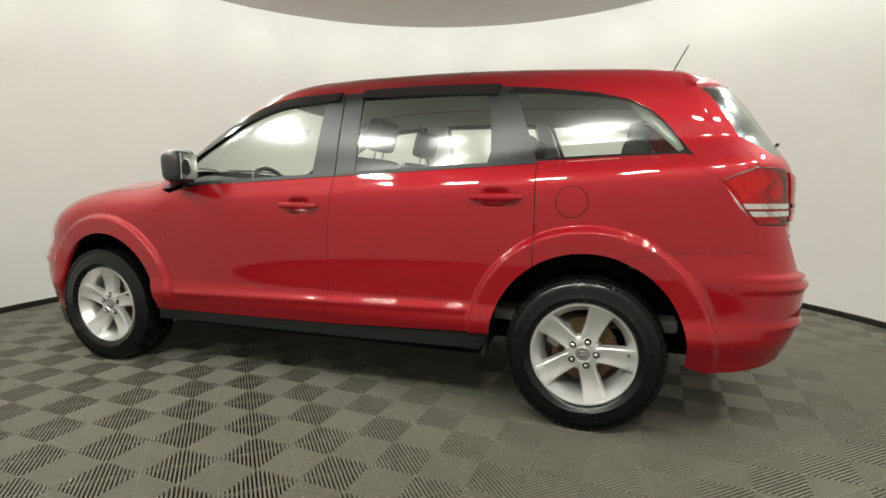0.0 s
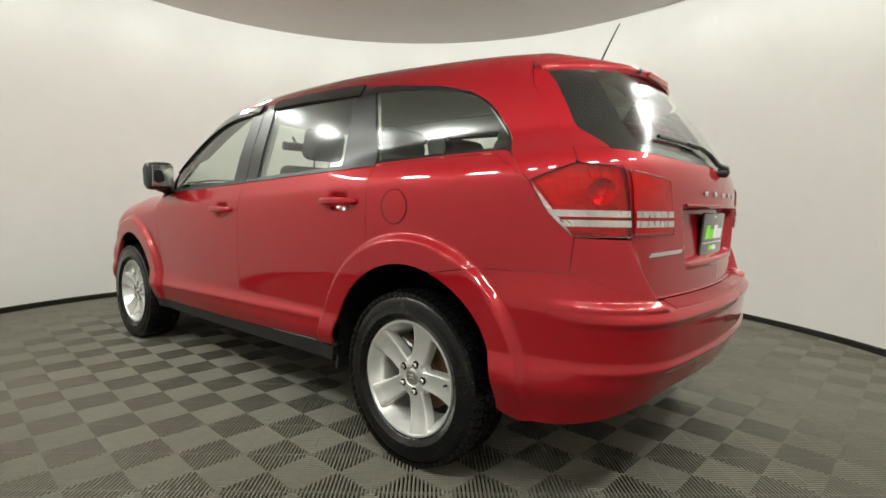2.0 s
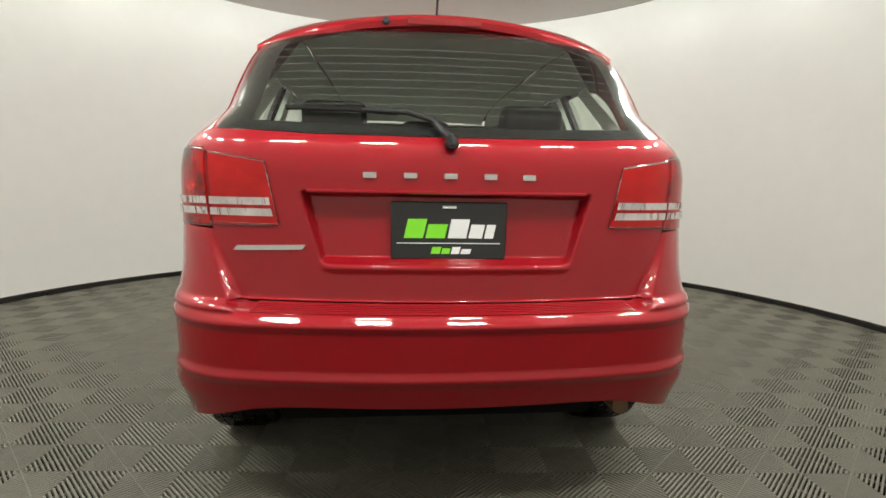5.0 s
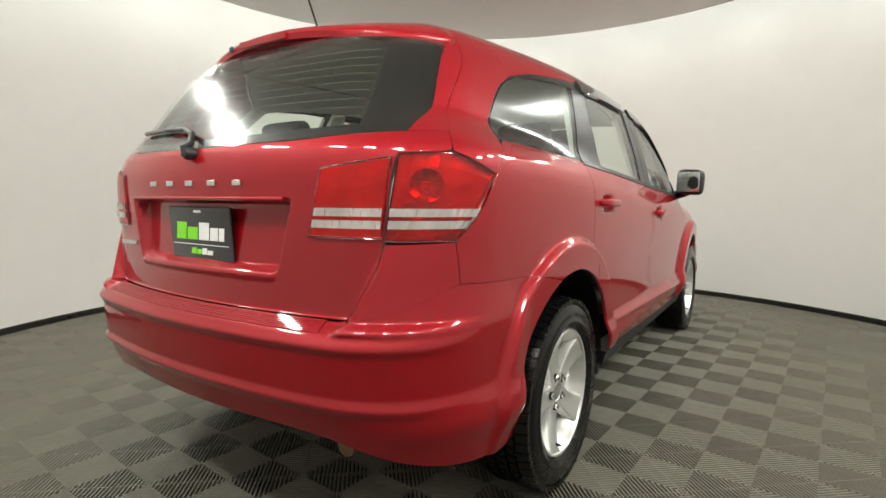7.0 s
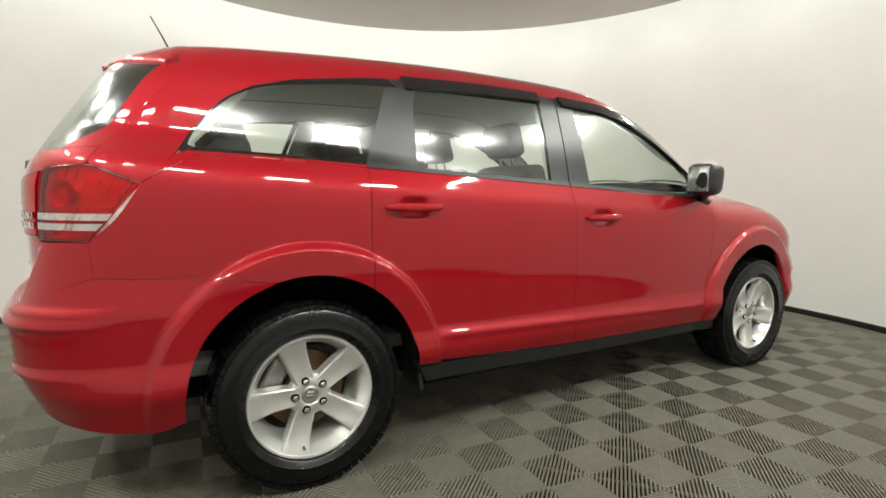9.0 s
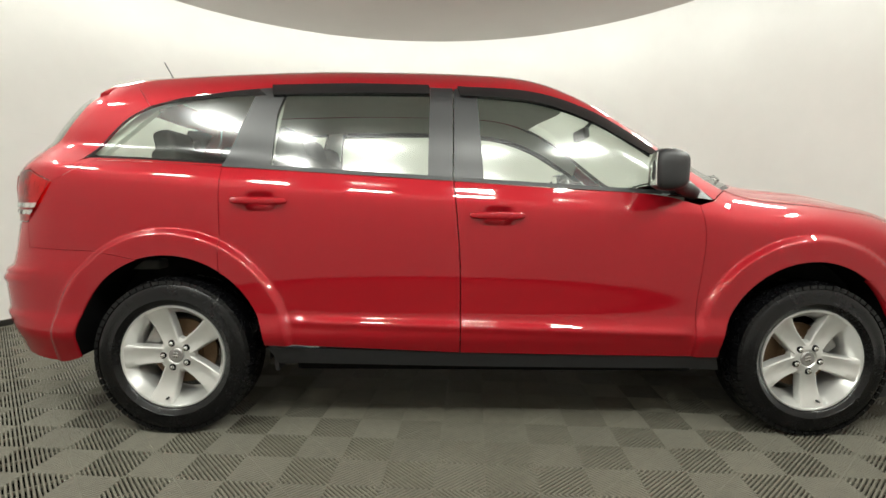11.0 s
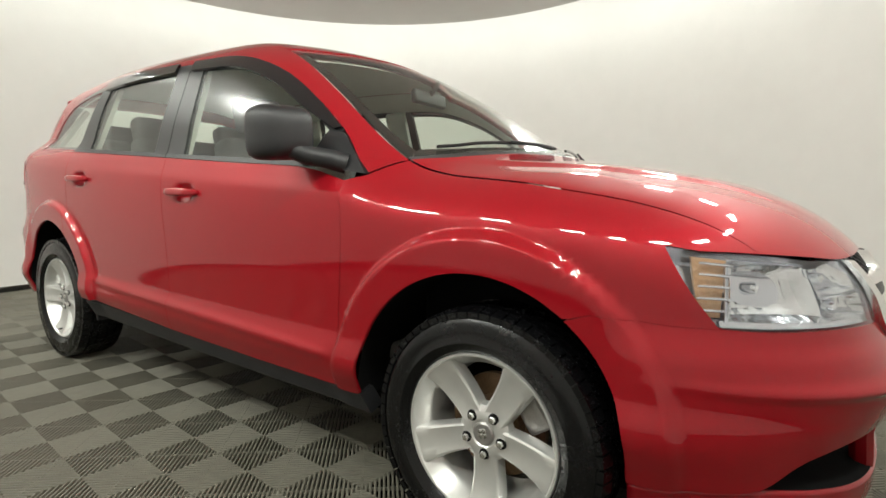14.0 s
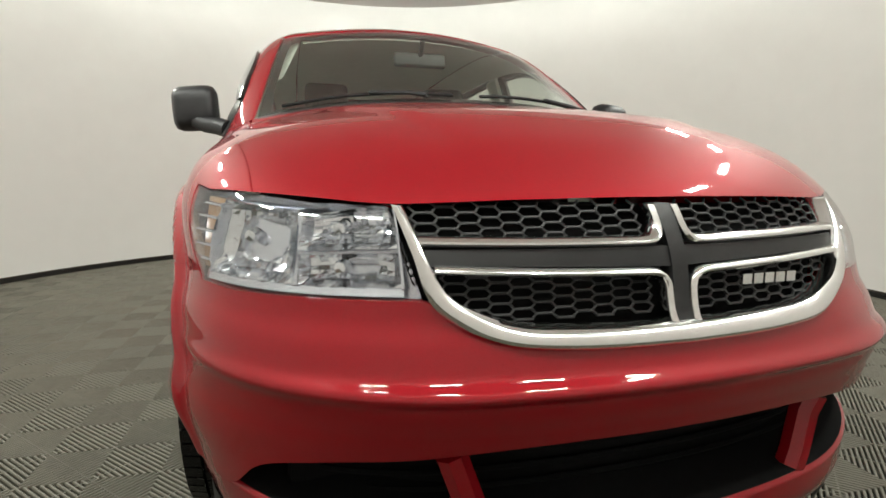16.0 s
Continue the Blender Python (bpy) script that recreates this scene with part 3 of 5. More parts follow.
# windscreen, its dark border and the cowl
wbot = [(0.728, 1.060), (0.58, 1.165), (0.35, 1.265), (0.0, 1.318), (-0.35, 1.265), (-0.58, 1.165), (-0.728, 1.060)]
ws_b, ws_t = roof(even(wbot, 50, True), -0.003), roof(even(wtop, 50, True), -0.003)
ws_l = roof(even([(0.730, 1.060), (0.711, 0.92), (0.675, 0.71), (0.630, 0.46), (0.613, 0.320)], 30, True), -0.003)
one("windscreen", patch(ws_b, ws_t, ws_l, ws_l * [-1, 1, 1], 40, 24, off=-0.004, gap=0.0, lip=0.0), GLASS)
in_b = roof(even([(0.665, 1.050), (0.55, 1.125), (0.35, 1.205), (0.0, 1.255), (-0.35, 1.205), (-0.55, 1.125), (-0.665, 1.050)], 50, True), -0.006)
one("windscreen_border", patch(ws_b, in_b, even([ws_b[0], in_b[0]], 4), even([ws_b[-1], in_b[-1]], 4), 40, 4, off=-0.014, gap=0.0, lip=0.0), GLOSSBLACK)
in_l = roof(even([(0.677, 1.050), (0.666, 0.92), (0.630, 0.71), (0.583, 0.46), (0.563, 0.340)], 30, True), -0.006)
both("windscreen_border", patch(in_l, ws_l, even([in_l[0], ws_l[0]], 4), even([in_l[-1], ws_l[-1]], 4), 30, 3, off=-0.014, gap=0.0, lip=0.0), GLOSSBLACK)
cowl_f = roof(even([(0.725, 1.085), (0.60, 1.190), (0.35, 1.310), (0.0, 1.358), (-0.35, 1.310), (-0.60, 1.190), (-0.725, 1.085)], 60, True), -0.02)
one("cowl", patch(cowl_f, roof(even(wbot, 60, True), -0.008), even([cowl_f[0], ws_b[0]], 4), even([cowl_f[-1], ws_b[-1]], 4), 50, 5, gap=0.0, lip=0.0, on_skin=False), BLACK)

# rear bumper, one piece round the back
rb_left = side(arc(ARCH_R, 186, 108, 30))
rb_top = mix3(seam_side, onto(even([side([(-2.100, 0.838)])[0], (0.805, -2.15, 0.820), (0.72, -2.24, 0.775), (0.60, -2.31, 0.742), (0.585, -2.32, 0.738), (0.3, -2.34, 0.740), (0.0, -2.345, 0.740)], 50)[1:]))
rb_bot = mix3(onto(even([rb_left[0], (0.855, -1.95, 0.325), (0.83, -2.12, 0.335), (0.72, -2.27, 0.375), (0.569, -2.356, 0.420), (0.30, -2.40, 0.432), (0.0, -2.41, 0.432)], 60, True)))
rb_mid = rear(L((0.0, 0.432), (0.0, 0.60), (0.0, 0.69), (0.0, 0.722), (0.0, 0.740)))
half = patch(rb_bot, rb_top, rb_left, rb_mid, 80, 64, gap=0.0, lip=0.012)
BUMPER_R = one("rear_bumper", join(half, mirrored(half)), RED, paint=True, angle=40)

# tailgate below the glass
gate_l = mix3(rear(S((0.588, 0.744), (0.640, 0.800), (0.668, 0.860), (0.684, 0.945), (0.700, 1.10), (0.706, 1.172))), onto(even([(0.72, -2.225, 1.180), (0.77, -2.16, 1.185), (0.808, -2.107, 1.190), (0.788, -2.083, 1.245)], 12)))
gate_bot = rear(L((-0.588, 0.744), (0.588, 0.744)))
gate_top = rear(even([(-0.70, 1.240), (-0.40, 1.220), (0.0, 1.214), (0.40, 1.220), (0.70, 1.240)], 80))
gt_end = onto(even([gate_top[-1], (0.75, -2.14, 1.243), (0.788, -2.083, 1.245)], 10))
gate_top = mix3((gt_end * [-1, 1, 1])[::-1], gate_top[1:-1], gt_end)
GATE = one("tailgate", patch(gate_bot, gate_top, gate_l * [-1, 1, 1], gate_l, 170, 110), RED, paint=True)
# corner of the bumper between the tail lamp and the tailgate
cn_bot = onto(even([side([(-2.100, 0.838)])[0], (0.805, -2.15, 0.820), (0.72, -2.24, 0.775), (0.62, -2.30, 0.748), gate_l[0]], 30))
cn_top = onto(even([side([TAIL_BO])[0], (0.775, -2.175, 0.951), rear([(0.684, 0.951)])[0]], 20, True))
both("bumper_corner", patch(cn_bot, cn_top, side(L((-2.100, 0.838), TAIL_BO)), gate_l[gate_l[:, 2] < 0.952], 48, 40, gap=0.0015), RED, BUMPER_R, paint=True)
# side frames of the tailgate beside the glass
gf_in = rear(S((0.700, 1.240), (0.690, 1.32), (0.665, 1.43), (0.632, 1.545)))
gf_out = onto(even(GAP[1:7], 24, True))
both("tailgate_frame", patch(gf_in, gf_out, even([gf_in[0], gf_out[0]], 6), even([gf_in[-1], gf_out[-1]], 6), 24, 8, gap=0.001), RED, GATE, paint=True)
# rear window with a dark printed border
rg_low = rear(even([(-0.700, 1.240), (-0.40, 1.222), (0.0, 1.216), (0.40, 1.222), (0.700, 1.240)], 40), -0.004)
rg_top = rear(even([(-0.632, 1.545), (-0.3, 1.572), (0.0, 1.580), (0.3, 1.572), (0.632, 1.545)], 40), -0.004)
rg_r = rear(S((0.700, 1.240), (0.690, 1.32), (0.665, 1.43), (0.632, 1.545)), -0.004)
one("rear_window", patch(rg_low, rg_top, rg_r * [-1, 1, 1], rg_r, 40, 20, off=-0.003, gap=0.0, lip=0.0), GLASS, GATE)
bi = rear(S((0.575, 1.262), (0.569, 1.30), (0.550, 1.40), (0.524, 1.510), (0.500, 1.548)), -0.006)
both("window_print", patch(rg_r[::-1], bi[::-1], even([rg_r[-1], bi[-1]], 6), even([rg_r[0], bi[0]], 6), 24, 6, off=-0.013, gap=0.0, lip=0.0), GLOSSBLACK, GATE)
bl = rear(even([(-0.575, 1.262), (-0.3, 1.248), (0, 1.244), (0.3, 1.248), (0.575, 1.262)], 40), -0.006)
rg2 = rear(even([(-0.700, 1.240), (-0.40, 1.222), (0.0, 1.216), (0.40, 1.222), (0.700, 1.240)], 40), -0.006)
one("window_print", patch(rg2, bl, even([rg2[0], bl[0]], 4), even([rg2[-1], bl[-1]], 4), 40, 3, off=-0.013, gap=0.0, lip=0.0), GLOSSBLACK, GATE)

# thin heating lines in the rear window
for k in range(9):
    z = 1.285 + 0.027 * k
    xe = 0.565 - 0.045 * (z - 1.28) / 0.22
    one("heating_line", tube(rear([(x, z) for x in np.linspace(-xe, xe, 15)], -0.010), 0.0004, 4), TRIMGREY, GATE)
# spoiler at the roof's rear edge
def spoiler():
    front = onto(even([(0.0, -1.79, 1.70), (0.30, -1.79, 1.69), (0.515, -1.788, 1.66), (0.60, -1.812, 1.61), (0.652, -1.842, 1.572)], 28, True))
    rows = []
    for k in range(-28, 29):
        e, sg = abs(k) / 28, (1 if k >= 0 else -1)
        a = front[abs(k)]
        b = V3(0.640 * e, -2.075 + 0.205 * e ** 2.1, 1.618 - 0.064 * e ** 2.0)
        thick = 1 - 0.25 * e ** 3
        g = rear([(b[0] * 0.96, 1.578 - 0.035 * e ** 2)], -0.012)[0]
        def at(c, h):
            return (sg * (a[0] + (b[0] - a[0]) * c), a[1] + (b[1] - a[1]) * c, a[2] + (b[2] - a[2]) * c + h * thick)
        rows.append([at(0, 0.001), at(0.2, 0.010), at(0.55, 0.013), at(0.88, 0.007), at(0.97, 0.0), at(1.0, -0.010), at(0.98, -0.030), at(0.90, -0.038),
                     (sg * g[0], g[1] + 0.01, min(g[2], b[2] - 0.02)), (sg * (a[0] - 0.01), a[1] - 0.03, a[2] - 0.05)])
    n = len(rows[0])
    v = [p for r in rows for p in r]
    f = [(i * n + j, (i + 1) * n + j, (i + 1) * n + (j + 1) % n, i * n + (j + 1) % n) for i in range(len(rows) - 1) for j in range(n)]
    f += [tuple(range(n)), tuple((len(rows) - 1) * n + j for j in range(n))[::-1]]
    return v, f


SPOILER = one("spoiler", spoiler(), RED, GATE, angle=42)

# front bumper
fb_left = side(arc(ARCH_F, -6, 52, 30))
fb_seam = mix3(side(L(tuple(arc(ARCH_F, 52, 53, 2)[0]), (1.735, 0.738), (1.90, 0.728), LAMP_BO)))
lamp_low = onto(even([side([LAMP_BO])[0], (0.726, 2.102, 0.724), (0.617, 2.209, 0.727), nose([LAMP_BI])[0]], 24, True))
GRILLE_LOW = [(0.425, 0.722), (0.380, 0.688), (0.315, 0.665), (0.224, 0.655), (0.0, 0.650)]
fb_top = mix3(fb_seam, lamp_low[1:], nose(even(GRILLE_LOW, 24)))
fb_bot = onto(even([fb_left[0], (0.82, 2.0, 0.345), (0.755, 2.11, 0.365), (0.70, 2.17, 0.430), (0.60, 2.25, 0.466), (0.45, 2.32, 0.484), (0.25, 2.37, 0.497), (0.0, 2.38, 0.500)], 60, True))
half = patch(fb_bot, fb_top, fb_left, nose(L((0, 0.500), (0, 0.650))), 80, 50, gap=0.0, lip=0.03)
BUMPER_F = one("front_bumper", join(half, mirrored(half)), RED, paint=True, angle=40)
lt = onto(even([side([(1.835, 0.335)])[0], (0.82, 2.0, 0.343), (0.74, 2.13, 0.356), (0.65, 2.215, 0.350), (0.52, 2.29, 0.338), (0.30, 2.33, 0.332), (0, 2.34, 0.330)], 50, True))
lb = onto(even([side([(1.832, 0.265)])[0], (0.80, 2.0, 0.235), (0.71, 2.13, 0.235), (0.53, 2.24, 0.240), (0.30, 2.30, 0.242), (0, 2.31, 0.243)], 50, True))
half = patch(lb, lt, even([lb[0], lt[0]], 6), even([lb[-1], lt[-1]], 6), 50, 10, off=-0.005, gap=0.002, lip=0.02)
one("bumper_lip", join(half, mirrored(half)), RED, BUMPER_F, paint=True)
cb = lb * [1, 1, 0] + [0, -0.03, 0.160]
half = patch(cb, lb + [0, -0.004, 0], even([cb[0], lb[0]], 4), even([cb[-1], lb[-1]], 4), 50, 3, gap=0.0, lip=0.0, on_skin=False)
one("chin", join(half, mirrored(half)), BLACK, BUMPER_F)
one("undertray", join(block(1.10, 0.30, 0.02, pose(0, 1.98, 0.232), 0.004), block(1.36, 0.26, 0.02, pose(0, 1.86, 0.238), 0.004)), DARK, BUMPER_F)
one("radiator", block(1.26, 0.06, 0.30, pose(0, 2.10, 0.38), 0.01), DARK, BUMPER_F)
# dark throat of the lower opening
tb, tt = onto(lt, -0.13), onto(fb_bot, -0.13)
half = patch(tb, tt, even([tb[0], tt[0]], 6), even([tb[-1], tt[-1]], 6), 40, 6, gap=0.0, lip=0.0, on_skin=False)
one("lower_grille_back", join(half, mirrored(half)), DARK, BUMPER_F)
tf = onto(lt, -0.012)
half = patch(tf, tb, even([tf[0], tb[0]], 6), even([tf[-1], tb[-1]], 6), 40, 6, gap=0.0, lip=0.0, on_skin=False)
one("lower_grille_floor", join(half, mirrored(half)), DARK, BUMPER_F)
for zt in (0.362, 0.394, 0.426, 0.456):
    xm = 0.62 if zt < 0.40 else 0.50
    pts = nose([(x, zt) for x in np.linspace(-xm, xm, 31)], -0.11)
    one("slat", tube(pts, 0.006, 6), DARK, BUMPER_F)
for x0 in (0.34, -0.34):
    p = nose([(x0 * (1 + 0.04 * k), z) for k, z in enumerate((0.328, 0.36, 0.40, 0.44, 0.478))], -0.035)
    one("strut", tube(p, 0.028, 8), RED, BUMPER_F)

# sill under the doors
sl_t, sl_b = L((-1.01, 0.402), (-0.155, 0.379), (0.893, 0.364), (1.005, 0.366)), L((-0.965, 0.325), (-0.155, 0.312), (0.90, 0.305), (1.03, 0.300))
both("sill", patch(side(sl_b, -0.004), side(sl_t, -0.004), side(L((-0.965, 0.325), (-1.01, 0.402)), -0.004), side(L((1.03, 0.300), (1.005, 0.366)), -0.004), 40, 6, off=-0.006, gap=0.0, lip=0.06), BLACK)

# side windows, pillars and frames
gl = dict(off=-0.005, gap=0.0, lip=0.0)
FG_TOP = [(-0.085, 1.548), (0.20, 1.518), (0.45, 1.432), (0.66, 1.305), (0.775, 1.222)]
both("front_window", patch(side(L((-0.055, belt(-0.055) + 0.014), (0.735, belt(0.735) + 0.014))), side(even(FG_TOP, 40, True)), side(L((-0.055, belt(-0.055) + 0.014), (-0.085, 1.548))), side(L((0.735, belt(0.735) + 0.014), (0.775, 1.222))), 30, 20, **gl), GLASS, FRONT_DOOR)
both("rear_window", patch(side(L((-1.000, belt(-1.0) + 0.014), (-0.305, belt(-0.305) + 0.014))), side(L((-0.945, 1.548), (-0.300, 1.552))), side(L((-1.000, belt(-1.0) + 0.014), (-0.985, 1.45), (-0.945, 1.548))), side(L((-0.305, belt(-0.305) + 0.014), (-0.300, 1.552))), 24, 20, **gl), GLASS, REAR_DOOR)
QG_L = [(-1.150, belt(-1.15) + 0.022), (-1.045, 1.535)]
QG_R = [(-1.790, belt(-1.79) + 0.016), (-1.820, 1.262), (-1.800, 1.305), (-1.735, 1.385), (-1.655, 1.452), (-1.56, 1.492)]
QG_T = [QG_L[1], (-1.25, 1.528), (-1.45, 1.508), QG_R[-1]]
QG_B = [QG_L[0], (-1.5, belt(-1.5) + 0.020), QG_R[0]]
both("quarter_window", patch(side(even(QG_B[::-1], 20)), side(even(QG_T[::-1], 20)), side(even(QG_R, 24, True)), side(even(QG_L, 10)), 24, 20, off=-0.003, gap=0.0, lip=0.0), GLASS)
bk = dict(gap=0.001, lip=0.02)
# black pillars
both("pillar_trim", patch(side(L((-0.190, belt(-0.19) + 0.004), (-0.055, belt(-0.055) + 0.004))), side(L((-0.190, 1.579), (-0.085, 1.578))), side(L((-0.190, belt(-0.19) + 0.004), (-0.190, 1.579))), side(L((-0.055, belt(-0.055) + 0.004), (-0.085, 1.578))), 6, 16, **bk), PILLAR, FRONT_DOOR)
both("pillar_trim", patch(side(L((-0.305, belt(-0.305) + 0.004), (-0.194, belt(-0.194) + 0.004))), side(L((-0.300, 1.582), (-0.194, 1.579))), side(L((-0.305, belt(-0.305) + 0.004), (-0.300, 1.582))), side(L((-0.194, belt(-0.194) + 0.004), (-0.194, 1.579))), 6, 16, **bk), PILLAR, REAR_DOOR)
both("pillar_trim", patch(side(L((-1.213, belt(-1.213) + 0.008), (-1.000, belt(-1.0) + 0.004))), side(L((-1.085, 1.569), (-0.945, 1.580))), side(L((-1.213, belt(-1.213) + 0.008), (-1.085, 1.569))), side(L((-1.000, belt(-1.0) + 0.004), (-0.985, 1.45), (-0.945, 1.580))), 8, 16, **bk), PILLAR, REAR_DOOR)
# printed border of the quarter window
dlo_q = [(-1.085, 1.569), (-1.2, 1.560), (-1.45, 1.528), (-1.595, 1.490)]
both("window_print", patch(side(even(QG_T, 20)), side(even(dlo_q, 20)), side(L(QG_L[1], dlo_q[0])), side(L(QG_R[-1], dlo_q[-1])), 20, 4, gap=0.0, lip=0.0), GLOSSBLACK)
dq = [(-1.855, 1.238), (-1.800, 1.318), (-1.694, 1.434), (-1.595, 1.490)]
both("window_print", patch(side(even(dq, 24, True)), side(even(QG_R, 24, True)), side(L(dq[0], QG_R[0])), side(L(dq[-1], QG_R[-1])), 24, 4, gap=0.0, lip=0.0), GLOSSBLACK)
both("window_print", patch(side(L((-1.213, belt(-1.213) + 0.008), (-1.5, belt(-1.5) + 0.008), (-1.855, 1.238))[::-1]), side(even(QG_B[::-1], 20)), side(L((-1.855, 1.238), QG_B[-1])), side(L((-1.213, belt(-1.213) + 0.008), QG_B[0])), 30, 3, off=-0.004, gap=0.0, lip=0.0), GLOSSBLACK)
both("window_print", patch(side(L((-1.213, belt(-1.213) + 0.008), QG_L[0])), side(L((-1.085, 1.569), QG_L[1])), side(L((-1.213, belt(-1.213) + 0.008), (-1.085, 1.569))), side(L(*QG_L)), 4, 16, off=-0.002, gap=0.0, lip=0.0), GLOSSBLACK)
# frames above the door windows and the sail at the mirror
ft = [(-0.085, 1.578), (0.194, 1.550), (0.451, 1.466), (0.693, 1.321), (0.827, 1.220)]
both("window_frame", patch(side(even(FG_TOP, 40, True)), side(even(ft, 40, True)), side(L(FG_TOP[0], ft[0])), side(L(FG_TOP[-1], ft[-1])), 40, 3, **bk), PILLAR, FRONT_DOOR)
both("window_frame", patch(side(L((-0.945, 1.548), (-0.300, 1.552))), side(L((-0.945, 1.580), (-0.300, 1.582))), side(L((-0.945, 1.548), (-0.945, 1.580))), side(L((-0.300, 1.552), (-0.300, 1.582))), 20, 3, **bk), PILLAR, REAR_DOOR)
both("mirror_sail", patch(side(L((0.735, belt(0.735) + 0.004), (0.975, 1.074))), side(L((0.775, 1.222), (0.827, 1.218), (0.930, 1.118))), side(L((0.735, belt(0.735) + 0.004), (0.775, 1.222))), side(L((0.975, 1.074), (0.930, 1.118))), 14, 8, off=0.003, gap=0.0, lip=0.02), PILLAR, FRONT_DOOR)
# rubber strips at the foot of the windows
for y0, y1, par in ((-0.190, 0.735, FRONT_DOOR), (-1.213, -0.194, REAR_DOOR)):
    both("window_seal", patch(side(L((y0, belt(y0) - 0.002), (y1, belt(y1) - 0.002))), side(L((y0, belt(y0) + 0.016), (y1, belt(y1) + 0.016))), side(L((y0, belt(y0) - 0.002), (y0, belt(y0) + 0.016))), side(L((y1, belt(y1) - 0.002), (y1, belt(y1) + 0.016))), 24, 3, off=0.004, gap=0.0, lip=0.008), BLACK, par)
# smoked wind deflectors over the door windows
vt = [(-0.175, 1.580), (0.194, 1.554), (0.451, 1.470), (0.693, 1.325), (0.815, 1.232)]
vb = [(-0.160, 1.536), (0.18, 1.509), (0.420, 1.430), (0.657, 1.298), (0.797, 1.224)]
both("wind_deflector", patch(side(even(vb, 40, True)), side(even(vt, 40, True)), side(L(vb[0], vt[0])), side(L(vb[-1], vt[-1])), 40, 6, off=0.013, gap=0.0, lip=0.012), GLOSSBLACK, FRONT_DOOR, "glossy black window deflector")
vt, vb = [(-1.020, 1.577), (-0.6, 1.588), (-0.305, 1.584)], [(-1.010, 1.528), (-0.6, 1.541), (-0.300, 1.542)]
both("wind_deflector", patch(side(even(vb, 30)), side(even(vt, 30)), side(L(vb[0], vt[0])), side(L(vb[-1], vt[-1])), 30, 6, off=0.013, gap=0.0, lip=0.012), GLOSSBLACK, REAR_DOOR, "glossy black window deflector")


# ---- lamps of the car ----
def lens_paint(name, color, rough, metal, scale, strength, wave=False):
    """Moulded lamp plastic: facets or ribs under a clear coat."""
    m = bpy.data.materials.new(name)
    m.use_nodes = True
    nt = m.node_tree
    b = nt.nodes["Principled BSDF"]
    b.inputs["Roughness"].default_value, b.inputs["Metallic"].default_value = rough, metal
    b.inputs["Coat Weight"].default_value, b.inputs["Coat Roughness"].default_value = 1.0, 0.03
    co = nt.nodes.new("ShaderNodeTexCoord")
    if wave:
        tx = nt.nodes.new("ShaderNodeTexWave")
        tx.bands_direction = "DIAGONAL"
        tx.inputs["Scale"].default_value = scale
        tx.inputs["Distortion"].default_value = 1.5
        out = tx.outputs["Fac"]
    else:
        tx = nt.nodes.new("ShaderNodeTexVoronoi")
        tx.inputs["Scale"].default_value = scale
        out = tx.outputs["Distance"]
    nt.links.new(co.outputs["Object"], tx.inputs["Vector"])
    bn = nt.nodes.new("ShaderNodeBump")
    bn.inputs["Strength"].default_value = strength
    bn.inputs["Distance"].default_value = 0.01
    nt.links.new(out, bn.inputs["Height"])
    nt.links.new(bn.outputs[0], b.inputs["Normal"])
    no = nt.nodes.new("ShaderNodeTexNoise")
    no.inputs["Scale"].default_value = 16
    mr = nt.nodes.new("ShaderNodeMapRange")
    mr.inputs["To Min"].default_value, mr.inputs["To Max"].default_value = 0.55, 1.45
    hs = nt.nodes.new("ShaderNodeHueSaturation")
    hs.inputs["Color"].default_value = (*color, 1)
    nt.links.new(co.outputs["Object"], no.inputs["Vector"])
    nt.links.new(no.outputs["Fac"], mr.inputs["Value"])
    nt.links.new(mr.outputs[0], hs.inputs["Value"])
    nt.links.new(hs.outputs[0], b.inputs["Base Color"])
    return m


REDLENS = glass_material("red_lens", (0.80, 0.010, 0.016), 0.02, 1.1)
DARKLENS = lens_paint("dark_red_lens", (0.10, 0.006, 0.008), 0.25, 0.2, 55, 0.2)
CLEARBAND = lens_paint("clear_band", (0.70, 0.67, 0.66), 0.12, 0.90, 140, 0.04)
REFLECTOR = lens_paint("lamp_reflector", (0.78, 0.80, 0.84), 0.10, 1.0, 45, 0.03)
TAILMIRROR = lens_paint("tail_mirror", (0.90, 0.90, 0.90), 0.20, 0.62, 60, 0.06)
REDDISH = lens_paint("dish_mirror", (0.70, 0.60, 0.58), 0.16, 0.85, 60, 0.05)
BRAKELENS = lens_paint("brake_lens", (0.30, 0.006, 0.010), 0.20, 0.1, 90, 0.1)
AMBER = lens_paint("amber_reflector", (0.44, 0.26, 0.14), 0.35, 0.2, 80, 0.3)
LAMPGREY = material("lamp_bezel", (0.68, 0.70, 0.76), 0.16, metal=0.85, coat=0.5, noise_scale=20, noise_amount=0.04)


def strip_on(pts_low, pts_high, n, m, off, lip=0.004):
    a, b = np.asarray(pts_low), np.asarray(pts_high)
    return patch(a, b, even([a[0], b[0]], m), even([a[-1], b[-1]], m), n, m, off=off, gap=0.0, lip=lip)


# tail lamps: an outer one on the body and an inner one on the tailgate
def outer_z(z0, z1):
    """Edge points of a level band across the outer lamp."""
    def row(z):
        y_out = np.interp(z, [0.951, 1.020, 1.132], [-2.108, -2.035, -1.960])
        o = side([(y_out, z)])[0]
        return onto(even([o, (0.825, -2.105, z), (0.775, -2.175, z), rear([(np.interp(z, [0.951, 1.10, 1.172], [0.686, 0.702, 0.708]), z)])[0]], 16, True))
    return row(z0), row(z1)


